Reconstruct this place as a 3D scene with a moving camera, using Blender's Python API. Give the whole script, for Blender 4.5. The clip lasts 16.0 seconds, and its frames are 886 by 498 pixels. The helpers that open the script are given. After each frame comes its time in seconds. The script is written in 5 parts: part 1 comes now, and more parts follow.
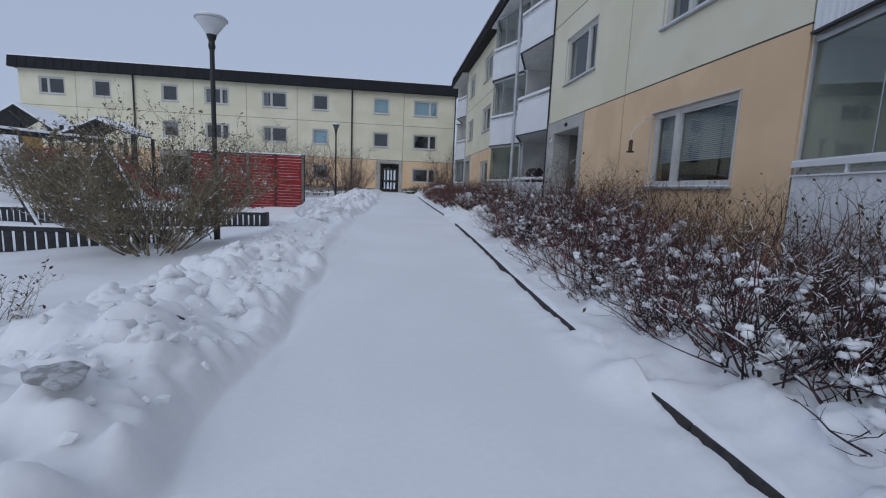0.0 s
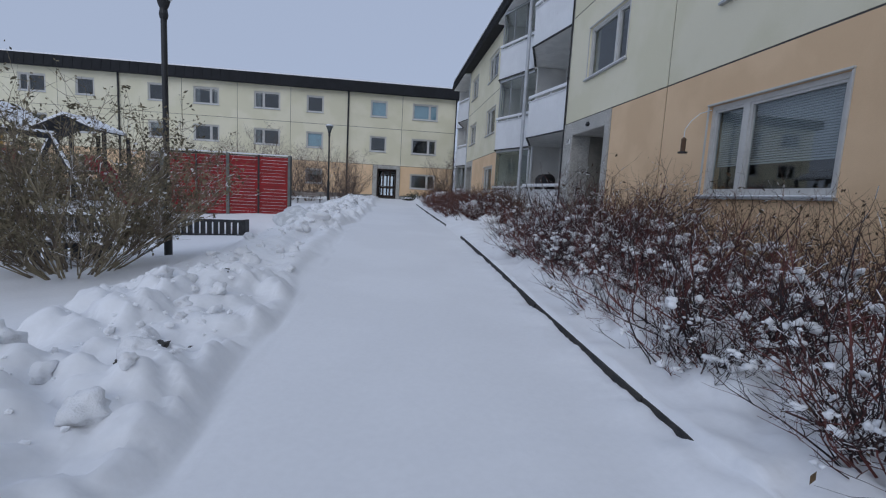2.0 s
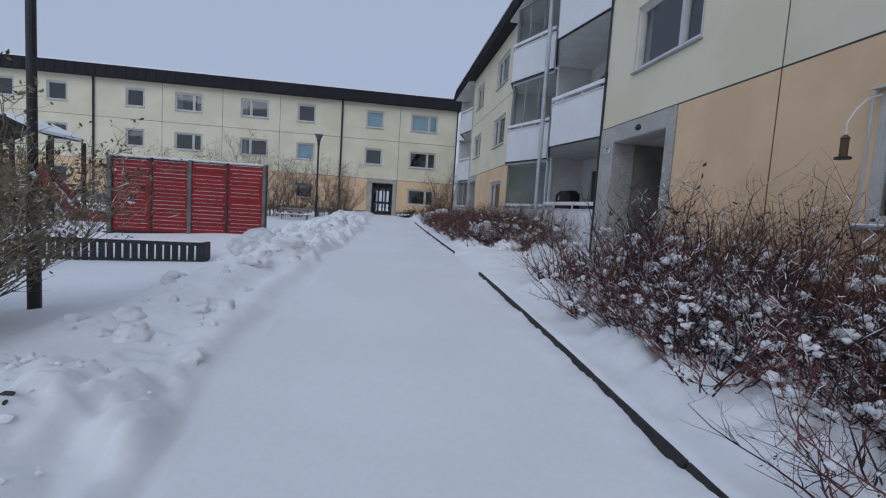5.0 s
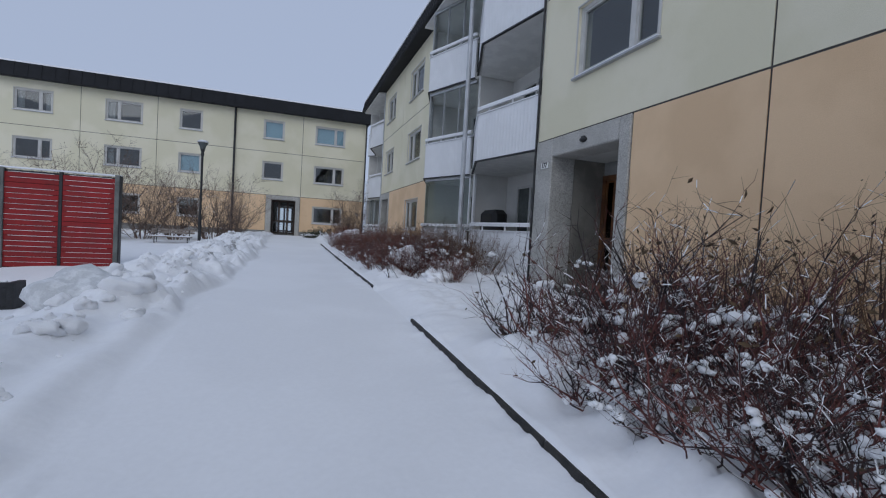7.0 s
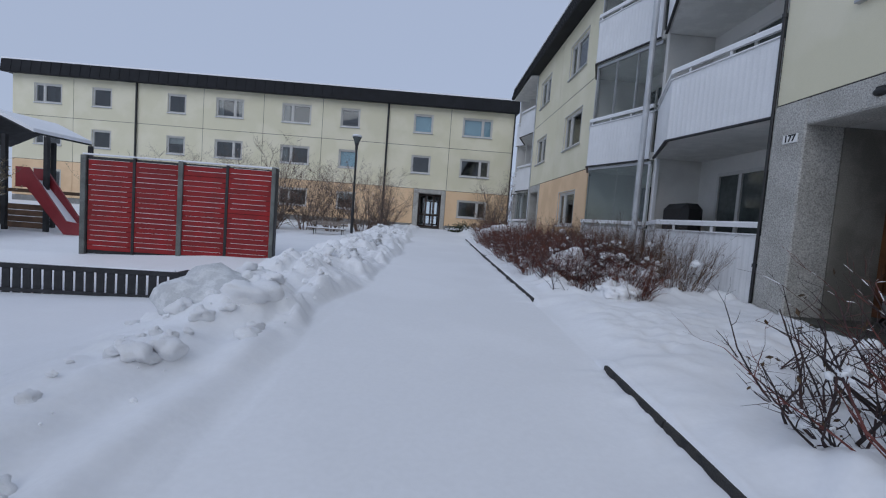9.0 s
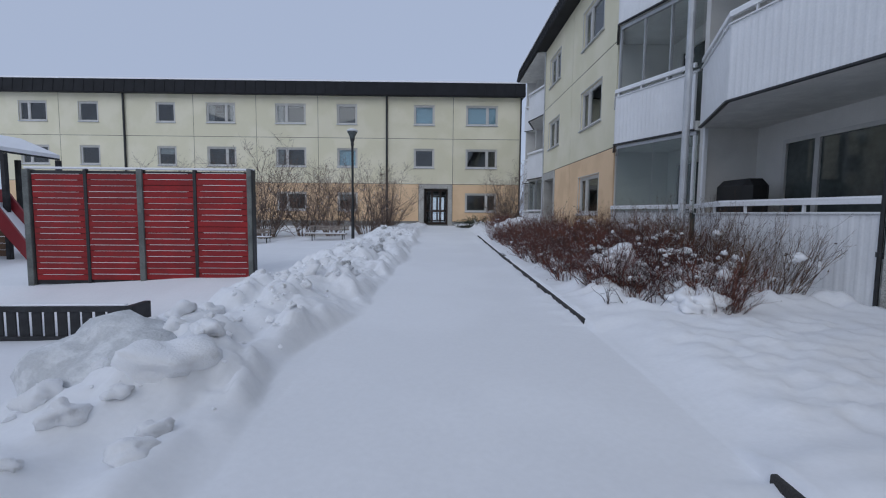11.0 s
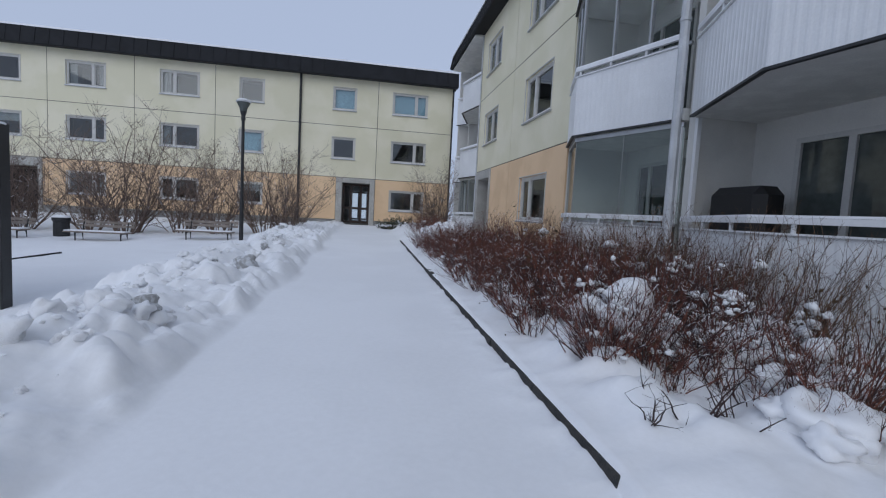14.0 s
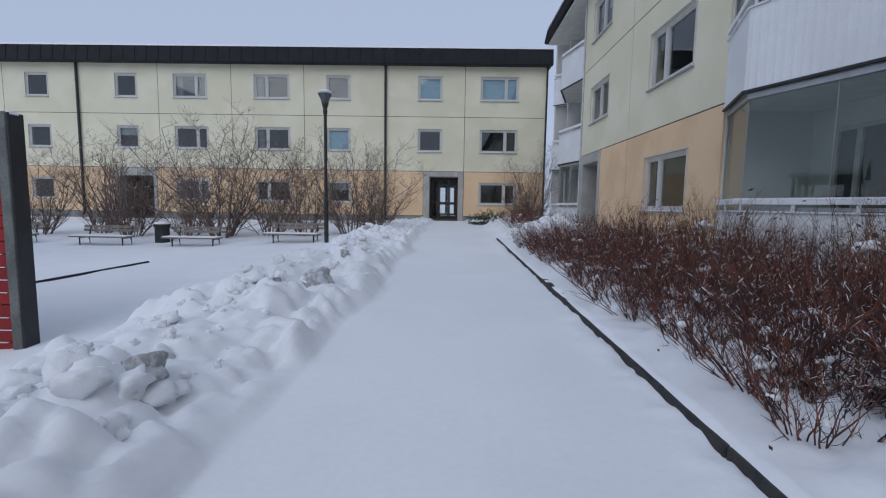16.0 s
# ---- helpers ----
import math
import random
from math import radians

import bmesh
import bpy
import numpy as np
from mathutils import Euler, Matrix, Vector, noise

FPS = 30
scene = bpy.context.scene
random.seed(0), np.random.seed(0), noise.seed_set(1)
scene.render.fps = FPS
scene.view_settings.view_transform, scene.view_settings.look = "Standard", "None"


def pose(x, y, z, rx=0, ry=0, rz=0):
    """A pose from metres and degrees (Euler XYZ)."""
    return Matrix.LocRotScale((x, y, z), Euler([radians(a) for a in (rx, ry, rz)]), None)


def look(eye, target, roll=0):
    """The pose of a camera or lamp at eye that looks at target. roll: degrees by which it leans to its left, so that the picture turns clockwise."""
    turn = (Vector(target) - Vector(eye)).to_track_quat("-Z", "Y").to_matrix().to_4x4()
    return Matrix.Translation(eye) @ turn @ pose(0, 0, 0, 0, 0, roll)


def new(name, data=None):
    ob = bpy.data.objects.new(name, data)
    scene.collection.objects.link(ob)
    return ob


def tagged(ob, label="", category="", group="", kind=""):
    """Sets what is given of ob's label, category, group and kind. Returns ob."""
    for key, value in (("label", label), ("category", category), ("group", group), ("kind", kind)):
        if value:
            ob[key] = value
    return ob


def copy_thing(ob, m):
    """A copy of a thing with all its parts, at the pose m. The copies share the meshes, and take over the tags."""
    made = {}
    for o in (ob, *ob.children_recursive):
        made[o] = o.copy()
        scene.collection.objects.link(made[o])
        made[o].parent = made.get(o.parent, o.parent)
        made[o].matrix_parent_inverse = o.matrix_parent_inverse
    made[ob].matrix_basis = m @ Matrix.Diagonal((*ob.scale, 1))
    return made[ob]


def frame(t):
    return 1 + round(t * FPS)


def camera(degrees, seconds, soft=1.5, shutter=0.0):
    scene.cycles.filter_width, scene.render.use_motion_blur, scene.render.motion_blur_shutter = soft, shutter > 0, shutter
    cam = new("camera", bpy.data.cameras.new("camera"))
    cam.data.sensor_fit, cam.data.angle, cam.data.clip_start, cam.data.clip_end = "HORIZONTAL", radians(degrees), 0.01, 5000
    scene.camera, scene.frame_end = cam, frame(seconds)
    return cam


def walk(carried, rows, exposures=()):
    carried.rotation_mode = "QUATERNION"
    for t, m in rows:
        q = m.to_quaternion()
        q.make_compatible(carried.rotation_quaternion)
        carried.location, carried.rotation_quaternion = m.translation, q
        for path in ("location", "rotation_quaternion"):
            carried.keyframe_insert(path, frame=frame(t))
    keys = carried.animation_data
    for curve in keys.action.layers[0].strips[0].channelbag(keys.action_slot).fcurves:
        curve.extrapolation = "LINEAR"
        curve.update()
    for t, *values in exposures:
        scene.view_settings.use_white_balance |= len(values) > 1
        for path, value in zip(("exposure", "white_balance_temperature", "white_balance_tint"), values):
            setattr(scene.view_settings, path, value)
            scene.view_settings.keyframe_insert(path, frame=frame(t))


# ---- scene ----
cam = camera(90.0, 16.0, soft=1.15)
PATH = [
    (0, (-0.209, 0.122, 1.665), (0.038, 2.089, 1.395), 2.4),
    (0.5, (-0.184, 0.531, 1.641), (0.092, 2.493, 1.371), 2.6),
    (1, (-0.216, 0.909, 1.677), (0.046, 2.875, 1.419), 1.9),
    (1.5, (-0.211, 1.329, 1.665), (0.053, 3.296, 1.421), 3.3),
    (2, (-0.148, 1.78, 1.652), (0.112, 3.749, 1.414), 3.1),
    (2.5, (-0.155, 2.241, 1.669), (0.122, 4.208, 1.435), 3.6),
    (3, (-0.109, 2.659, 1.68), (0.185, 4.624, 1.452), 3.7),
    (5.5, (-0.112, 4.691, 1.781), (0.16, 6.667, 1.625), 3.6),
    (6, (-0.091, 5.136, 1.83), (0.15, 7.116, 1.677), 2.1),
    (6.5, (0.046, 5.642, 1.819), (0.377, 7.61, 1.684), 2.8),
    (7, (-0.003, 6.037, 1.839), (0.668, 7.92, 1.774), 3.3),
    (7.5, (0.053, 6.46, 1.829), (0.763, 8.329, 1.783), 2.6),
    (8, (0.053, 6.915, 1.857), (0.778, 8.778, 1.82), 2.7),
    (8.5, (0.028, 7.282, 1.85), (0.542, 9.212, 1.744), 2.8),
    (9, (-0.01, 7.683, 1.874), (0.051, 9.678, 1.741), 4.3),
    (9.5, (-0.055, 8.106, 1.931), (-0.097, 10.099, 1.765), 0.4),
    (12, (0.107, 10.146, 1.938), (0.302, 12.131, 1.795), 2.4),
    (12.5, (0.329, 10.671, 1.879), (1.251, 12.441, 1.753), 2.6),
    (13, (0.425, 11.124, 1.895), (1.742, 12.625, 1.783), 6.1),
    (13.5, (0.426, 11.584, 1.929), (1.376, 13.341, 1.819), 4.7),
    (14, (0.314, 11.96, 1.997), (0.667, 13.922, 1.845), 3.1),
    (14.5, (0.289, 12.37, 1.971), (0.438, 14.357, 1.797), 3.5),
    (15, (0.178, 12.811, 1.973), (0.124, 14.801, 1.781), -0.4),
    (15.5, (0.199, 13.259, 1.962), (0.171, 15.246, 1.737), 0.9),
    (16, (0.161, 13.691, 2.011), (0.129, 15.681, 1.815), 0.9),
]
walk(cam, [(t, look(eye, target, roll)) for t, eye, target, roll in PATH], [(0, -0.06), (6, -0.04), (9, 0.0), (12, 0.0), (12.5, 0.05), (13, 0.13), (14, 0.1), (16, 0.09)])
scene.view_settings.exposure = 0.0

# ---- light: an even overcast sky with a very soft sun behind it ----
world = bpy.data.worlds.new("overcast")
scene.world = world
world.use_nodes = True
wn, wl = world.node_tree.nodes, world.node_tree.links
bg = wn["Background"]
sky = wn.new("ShaderNodeTexSky")
sky.sky_type, sky.sun_disc = "NISHITA", False
sky.sun_elevation, sky.sun_rotation = radians(35), radians(200)
clear = wn.new("ShaderNodeVectorMath")
clear.operation = "SCALE"
clear.inputs["Scale"].default_value = 0.008
wl.new(sky.outputs[0], clear.inputs[0])
cloud = wn.new("ShaderNodeVectorMath")
cloud.operation = "ADD"
cloud.inputs[1].default_value = (0.412, 0.488, 0.66)
wl.new(clear.outputs[0], cloud.inputs[0])
wl.new(cloud.outputs[0], bg.inputs["Color"])
bg.inputs["Strength"].default_value = 0.90
sun = new("sun", bpy.data.lights.new("sun", "SUN"))
sun.data.energy, sun.data.angle, sun.data.color = 0.62, radians(50), (0.95, 0.97, 1.0)
sun.rotation_euler = (radians(55), 0, radians(-20))


# ---- materials ----
def material(name, colour, rough=0.8, metal=0.0, spread=0.15, scale=3.0, fine=60.0, bump=0.3, depth=0.004, vary=0.0, second=None, mix=(0.45, 0.6)):
    """A surface with blotches at a large scale, grain at a small one, and relief."""
    m = bpy.data.materials.new(name)
    m.use_nodes = True
    n, l = m.node_tree.nodes, m.node_tree.links
    p = n["Principled BSDF"]
    p.inputs["Roughness"].default_value, p.inputs["Metallic"].default_value = rough, metal
    co = n.new("ShaderNodeTexCoord")
    big, small = n.new("ShaderNodeTexNoise"), n.new("ShaderNodeTexNoise")
    big.inputs["Scale"].default_value, big.inputs["Detail"].default_value = scale, 5
    small.inputs["Scale"].default_value, small.inputs["Detail"].default_value = fine, 3
    for t in (big, small):
        l.new(co.outputs["Object"], t.inputs["Vector"])
    ramp = n.new("ShaderNodeMapRange")
    ramp.inputs["From Min"].default_value, ramp.inputs["From Max"].default_value = mix
    l.new(big.outputs["Fac"], ramp.inputs["Value"])
    mc = n.new("ShaderNodeMix")
    mc.data_type = "RGBA"
    two = second or tuple(c * (1 - spread) for c in colour)
    mc.inputs["A"].default_value, mc.inputs["B"].default_value = (*two, 1), (*colour, 1)
    l.new(ramp.outputs[0], mc.inputs["Factor"])
    hsv = n.new("ShaderNodeHueSaturation")
    l.new(mc.outputs["Result"], hsv.inputs["Color"])
    val = n.new("ShaderNodeMath")
    val.operation = "MULTIPLY_ADD"
    val.inputs[1].default_value, val.inputs[2].default_value = spread, 1 - spread / 2
    grain = n.new("ShaderNodeMapRange")
    grain.inputs["From Min"].default_value, grain.inputs["From Max"].default_value = 0.3, 0.7
    l.new(small.outputs["Fac"], grain.inputs["Value"])
    l.new(grain.outputs[0], val.inputs[0])
    if vary:
        oi, add = n.new("ShaderNodeObjectInfo"), n.new("ShaderNodeMath")
        add.operation = "MULTIPLY_ADD"
        add.inputs[1].default_value = vary
        l.new(oi.outputs["Random"], add.inputs[0])
        l.new(val.outputs[0], add.inputs[2])
        val = add
    l.new(val.outputs[0], hsv.inputs["Value"])
    l.new(hsv.outputs["Color"], p.inputs["Base Color"])
    if bump:
        b = n.new("ShaderNodeBump")
        b.inputs["Strength"].default_value, b.inputs["Distance"].default_value = bump, depth
        l.new(small.outputs["Fac"], b.inputs["Height"])
        l.new(b.outputs["Normal"], p.inputs["Normal"])
    return m


def glass_material(name, tint, gloss=1.0, base=0.035):
    m = bpy.data.materials.new(name)
    m.use_nodes = True
    n, l = m.node_tree.nodes, m.node_tree.links
    n.remove(n["Principled BSDF"])
    lw, tr, gl, mx = n.new("ShaderNodeLayerWeight"), n.new("ShaderNodeBsdfTransparent"), n.new("ShaderNodeBsdfGlossy"), n.new("ShaderNodeMixShader")
    lw.inputs["Blend"].default_value = 0.5
    steep, share = n.new("ShaderNodeMath"), n.new("ShaderNodeMath")
    steep.operation, steep.inputs[1].default_value = "POWER", 5.0
    share.operation, share.inputs[1].default_value, share.inputs[2].default_value = "MULTIPLY_ADD", 0.5 * gloss, base * gloss
    tr.inputs["Color"].default_value = (*tint, 1)
    gl.inputs["Roughness"].default_value = 0.02
    l.new(lw.outputs["Facing"], steep.inputs[0])
    l.new(steep.outputs[0], share.inputs[0])
    l.new(share.outputs[0], mx.inputs["Fac"])
    l.new(tr.outputs[0], mx.inputs[1])
    l.new(gl.outputs[0], mx.inputs[2])
    l.new(mx.outputs[0], n["Material Output"].inputs["Surface"])
    return m


SNOW = material("snow", (0.87, 0.88, 0.90), 0.8, 0, 0.035, 0.7, 26.0, 0.16, 0.008)
SNOW_OLD = material("packed_snow", (0.87, 0.88, 0.90), 0.8, 0, 0.03, 2.0, 14.0, 0.4, 0.02, 0.0, (0.82, 0.835, 0.86), (0.25, 0.4))
ICE = material("grey_ice", (0.74, 0.76, 0.79), 0.7, 0, 0.2, 2.2, 20.0, 0.7, 0.03, 0.0, (0.44, 0.44, 0.44))
CREAM = material("cream_panel", (0.74, 0.695, 0.535), 0.88, 0, 0.09, 0.8, 140.0, 0.6, 0.004, 0.05, (0.69, 0.65, 0.48))
PEACH = material("peach_panel", (0.77, 0.55, 0.345), 0.88, 0, 0.09, 0.9, 140.0, 0.6, 0.004, 0.04, (0.70, 0.49, 0.30))
JOINT = material("joint_sealant", (0.07, 0.065, 0.06), 0.8)
PLINTH = material("plinth_concrete", (0.28, 0.28, 0.27), 0.9, 0, 0.25, 2.0, 70.0, 0.5, 0.005)
CONCRETE = material("exposed_aggregate", (0.46, 0.45, 0.42), 0.9, 0, 0.75, 2.2, 55.0, 1.0, 0.014, 0.0, (0.40, 0.39, 0.36))
PORCHWALL = material("porch_render", (0.27, 0.255, 0.22), 0.9, 0, 0.3, 2.0, 60.0, 0.6, 0.005)
WET = material("wet_concrete", (0.085, 0.085, 0.07), 0.5, 0, 0.3, 3.0, 60.0, 0.4, 0.004)
SOFFIT = material("painted_soffit", (0.76, 0.76, 0.73), 0.85, 0, 0.1)
WHITE = material("white_sheet_metal", (0.78, 0.79, 0.80), 0.45, 0.0, 0.06, 1.5, 40.0, 0.1, 0.001)
FRAME = material("window_frame_paint", (0.56, 0.555, 0.53), 0.5, 0, 0.08, 6.0, 50.0, 0.1, 0.001)
ALU = material("aluminium", (0.45, 0.46, 0.47), 0.42, 0.7, 0.1)
ROOF = material("black_roof_metal", (0.012, 0.013, 0.016), 0.85, 0.0, 0.3, 2.0, 30.0, 0.3, 0.004)
BLACK = material("black_paint", (0.022, 0.023, 0.025), 0.5, 0, 0.3, 5.0, 40.0, 0.2, 0.002)
TARRED = material("black_stained_wood", (0.025, 0.026, 0.03), 0.7, 0, 0.4, 6.0, 45.0, 0.5, 0.004, 0.2)
REDWOOD = material("red_painted_board", (0.26, 0.009, 0.010), 0.7, 0, 0.3, 3.0, 55.0, 0.4, 0.003, 0.25, (0.21, 0.009, 0.010))
POST = material("weathered_post", (0.16, 0.17, 0.16), 0.8, 0, 0.3, 4.0, 50.0, 0.5, 0.004)
PLASTIC = material("red_slide_plastic", (0.25, 0.028, 0.035), 0.4, 0, 0.1)
TEAK = material("varnished_door_wood", (0.17, 0.072, 0.028), 0.4, 0, 0.35, 4.0, 60.0, 0.3, 0.002, 0.0, (0.10, 0.040, 0.017))
DARKWOOD = material("dark_door_wood", (0.05, 0.028, 0.018), 0.5, 0, 0.3)
OLDWOOD = material("grey_bench_wood", (0.27, 0.23, 0.20), 0.8, 0, 0.3, 4.0, 50.0, 0.5, 0.003)
STEEL = material("brushed_steel", (0.55, 0.55, 0.56), 0.38, 0.85, 0.12, 3.0, 80.0)
PIPE = material("zinc_pipe", (0.55, 0.57, 0.59), 0.5, 0.2, 0.15)
KERB = material("kerb_stone", (0.020, 0.021, 0.022), 0.85, 0, 0.5, 6.0, 90.0, 0.9, 0.008, 0.2, (0.034, 0.032, 0.03))
ROOM = material("room_wall", (0.30, 0.29, 0.27), 0.9, 0, 0.15, 1.0)
ROOM_PALE = material("balcony_plaster", (0.70, 0.69, 0.655), 0.9, 0, 0.1, 1.2, 90.0)
FABRIC = material("curtain_cloth", (0.55, 0.55, 0.53), 0.9, 0, 0.15, 5.0)
BLIND = material("pale_blue_blind", (0.55, 0.80, 0.92), 0.7, 0, 0.06)
SLAT = material("blind_slat", (0.80, 0.81, 0.82), 0.5, 0, 0.06)
GLASS = glass_material("window_glass", (0.75, 0.79, 0.80), 1.0, 0.085)
CLEAR = glass_material("balcony_glass", (0.95, 0.965, 0.96), 0.3)
FROST = material("lamp_glass", (0.70, 0.72, 0.74), 0.25, 0, 0.05)
TWIG_RED = material("red_brown_twig", (0.145, 0.046, 0.038), 0.75, 0, 0.3, 3.0, 30.0, 0.0, 0.0, 0.25, (0.022, 0.014, 0.016))
TWIG_DARK = material("dark_brown_twig", (0.050, 0.026, 0.024), 0.75, 0, 0.3, 7.0, 30.0, 0.0, 0.0, 0.25, (0.020, 0.014, 0.014))
TWIG_OCHRE = material("ochre_twig", (0.18, 0.10, 0.050), 0.75, 0, 0.3, 7.0, 30.0, 0.0, 0.0, 0.2, (0.065, 0.036, 0.026))
TWIG_RUST = material("rusty_twig", (0.185, 0.062, 0.037), 0.75, 0, 0.3, 7.0, 30.0, 0.0, 0.0, 0.2, (0.045, 0.020, 0.019))
TWIG_GREY = material("olive_grey_twig", (0.27, 0.225, 0.145), 0.8, 0, 0.3, 4.0, 30.0, 0.0, 0.0, 0.2, (0.13, 0.10, 0.072))
TWIG_PINK = material("pinkish_bare_twig", (0.19, 0.135, 0.105), 0.8, 0, 0.3, 7.0, 30.0, 0.0, 0.0, 0.2, (0.12, 0.088, 0.075))
OLIVE_LEAF = material("dry_olive_leaf", (0.27, 0.23, 0.145), 0.8, 0, 0.4, 5.0, 60.0, 0.0, 0.0, 0.0, (0.10, 0.085, 0.05))
SOIL = material("frozen_soil", (0.07, 0.066, 0.06), 0.85, 0, 0.4, 4.0, 40.0, 0.8, 0.01, 0.0, (0.11, 0.105, 0.10))
PORCHCEIL = material("porch_soffit", (0.55, 0.55, 0.52), 0.9, 0, 0.15, 1.5, 60.0, 0.3, 0.003)
DOORGLASS = glass_material("door_glass", (0.38, 0.41, 0.40), 1.0, 0.018)
PACKED = material("grey_packed_snow", (0.76, 0.775, 0.79), 0.8, 0, 0.12, 3.0, 18.0, 0.6, 0.02, 0.0, (0.60, 0.615, 0.63))
SHADED = glass_material("balcony_tinted_glass", (0.84, 0.88, 0.86), 1.6)
BUD = material("withered_leaf", (0.10, 0.062, 0.030), 0.8, 0, 0.4, 8.0)
NEEDLE = material("evergreen_leaf", (0.035, 0.055, 0.028), 0.6, 0, 0.4, 8.0)
YELLOW = material("yellow_panel", (0.45, 0.26, 0.05), 0.7, 0, 0.2)
BROWN = material("brown_plank", (0.13, 0.075, 0.045), 0.8, 0, 0.3, 4.0, 50.0, 0.4, 0.003, 0.2)
RUBBER = material("black_cover", (0.012, 0.012, 0.013), 0.6, 0, 0.3)
INK = material("black_lettering", (0.012, 0.012, 0.012), 0.6)
PLATE = material("white_enamel", (0.80, 0.80, 0.78), 0.4, 0, 0.05)


# ---- mesh helpers ----
def mesh_of(name, bm, mat, smooth=False):
    me = bpy.data.meshes.new(name)
    bm.normal_update()
    bm.to_mesh(me)
    bm.free()
    me.materials.append(mat)
    if smooth:
        for p in me.polygons:
            p.use_smooth = True
    return me


def part(name, bm, mat, parent=None, label="", smooth=False):
    ob = new(name, mesh_of(name, bm, mat, smooth))
    if parent:
        ob.parent = parent
    return tagged(ob, label)


def empty(name, label, category, group="", kind=""):
    return tagged(new(name), label, category, group, kind)


def box(bm, a, b, bevel=0.0, m=None):
    lo, hi = [min(p, q) for p, q in zip(a, b)], [max(p, q) for p, q in zip(a, b)]
    mat = Matrix.Translation([(p + q) / 2 for p, q in zip(lo, hi)]) @ Matrix.Diagonal([q - p for p, q in zip(lo, hi)] + [1])
    r = bmesh.ops.create_cube(bm, size=1, matrix=(m @ mat) if m else mat)
    if bevel:
        edges = {e for v in r["verts"] for e in v.link_edges}
        bmesh.ops.bevel(bm, geom=list(edges), offset=bevel, segments=1, affect="EDGES")
    return bm


def tube(bm, pts, radii, sides=8, cap=True):
    """A tapered tube along pts."""
    pts = [Vector(p) for p in pts]
    rings = []
    for i, p in enumerate(pts):
        d = (pts[min(i + 1, len(pts) - 1)] - pts[max(i - 1, 0)]).normalized()
        a = d.orthogonal().normalized()
        b = d.cross(a)
        r = radii[i] if isinstance(radii, (list, tuple)) else radii
        rings.append([bm.verts.new(p + r * (math.cos(2 * math.pi * k / sides) * a + math.sin(2 * math.pi * k / sides) * b)) for k in range(sides)])
    for r0, r1 in zip(rings, rings[1:]):
        for k in range(sides):
            # keep rings aligned by nearest start
            bm.faces.new((r0[k], r0[(k + 1) % sides], r1[(k + 1) % sides], r1[k]))
    if cap and sides > 2:
        bm.faces.new(list(reversed(rings[0])))
        bm.faces.new(rings[-1])
    return bm


def straight(bm, p, q, r, sides=8):
    return tube(bm, [p, q], [r, r], sides)


def lathe(bm, profile, centre=(0, 0, 0), sides=20):
    rings = [[bm.verts.new((centre[0] + r * math.cos(2 * math.pi * k / sides), centre[1] + r * math.sin(2 * math.pi * k / sides), centre[2] + z)) for k in range(sides)] for r, z in profile]
    for a, b in zip(rings, rings[1:]):
        for k in range(sides):
            bm.faces.new((a[k], a[(k + 1) % sides], b[(k + 1) % sides], b[k]))
    bm.faces.new(list(reversed(rings[0])))
    bm.faces.new(rings[-1])
    return bm


# ---- ground ----
LANE = [(-40, 0.40), (0, 0.40), (4, 0.46), (6, 0.54), (8, 0.66), (11, 0.80), (12.5, 0.855), (14, 0.88), (17, 0.93), (21, 1.0), (26, 1.12), (31, 1.22), (37, 1.25), (80, 1.25)]
YARD = [(-40, 0.15), (4, 0.16), (9, 0.20), (14, 0.10), (15.5, 0.10), (17.2, 0.56), (20, 0.66), (26, 0.72), (31, 0.98), (37, 1.10), (80, 1.1)]
YARD_NEAR = [(-40, 0.3), (4, 0.34), (9, 0.46), (13, 0.26), (15.5, 0.17), (17.2, 0.74), (20, 0.80), (26, 0.90), (31, 1.05), (37, 1.15), (80, 1.15)]


def along(table, y):
    for (a, u), (b, v) in zip(table, table[1:]):
        if a <= y <= b:
            k = (y - a) / (b - a)
            return u + (v - u) * k
    return table[-1][1] if y > table[-1][0] else table[0][1]


def smoothstep(a, b, x):
    k = max(0.0, min(1.0, (x - a) / (b - a)))
    return k * k * (3 - 2 * k)


def rough(x, y, s, seed=0.0):
    return noise.noise(Vector((x * s, y * s, seed)))


KERB_X = 1.45
KERBS = ((0.2, 11.10), (13.66, 26.0))


def kerb_here(y):
    return any(a <= y <= b for a, b in KERBS)


def cells(x, y, s, seed=0.0):
    """Rounded clods that meet in sharp creases, 0 to 1."""
    wx, wy = 0.25 * rough(x, y, s * 1.3, seed + 1.5), 0.25 * rough(x, y, s * 1.3, seed + 4.5)
    d = noise.voronoi(Vector((x * s + wx, y * s + wy, seed)))[0][0]
    return smoothstep(0.0, 1.0, 1 - (d / 0.8) ** 2)


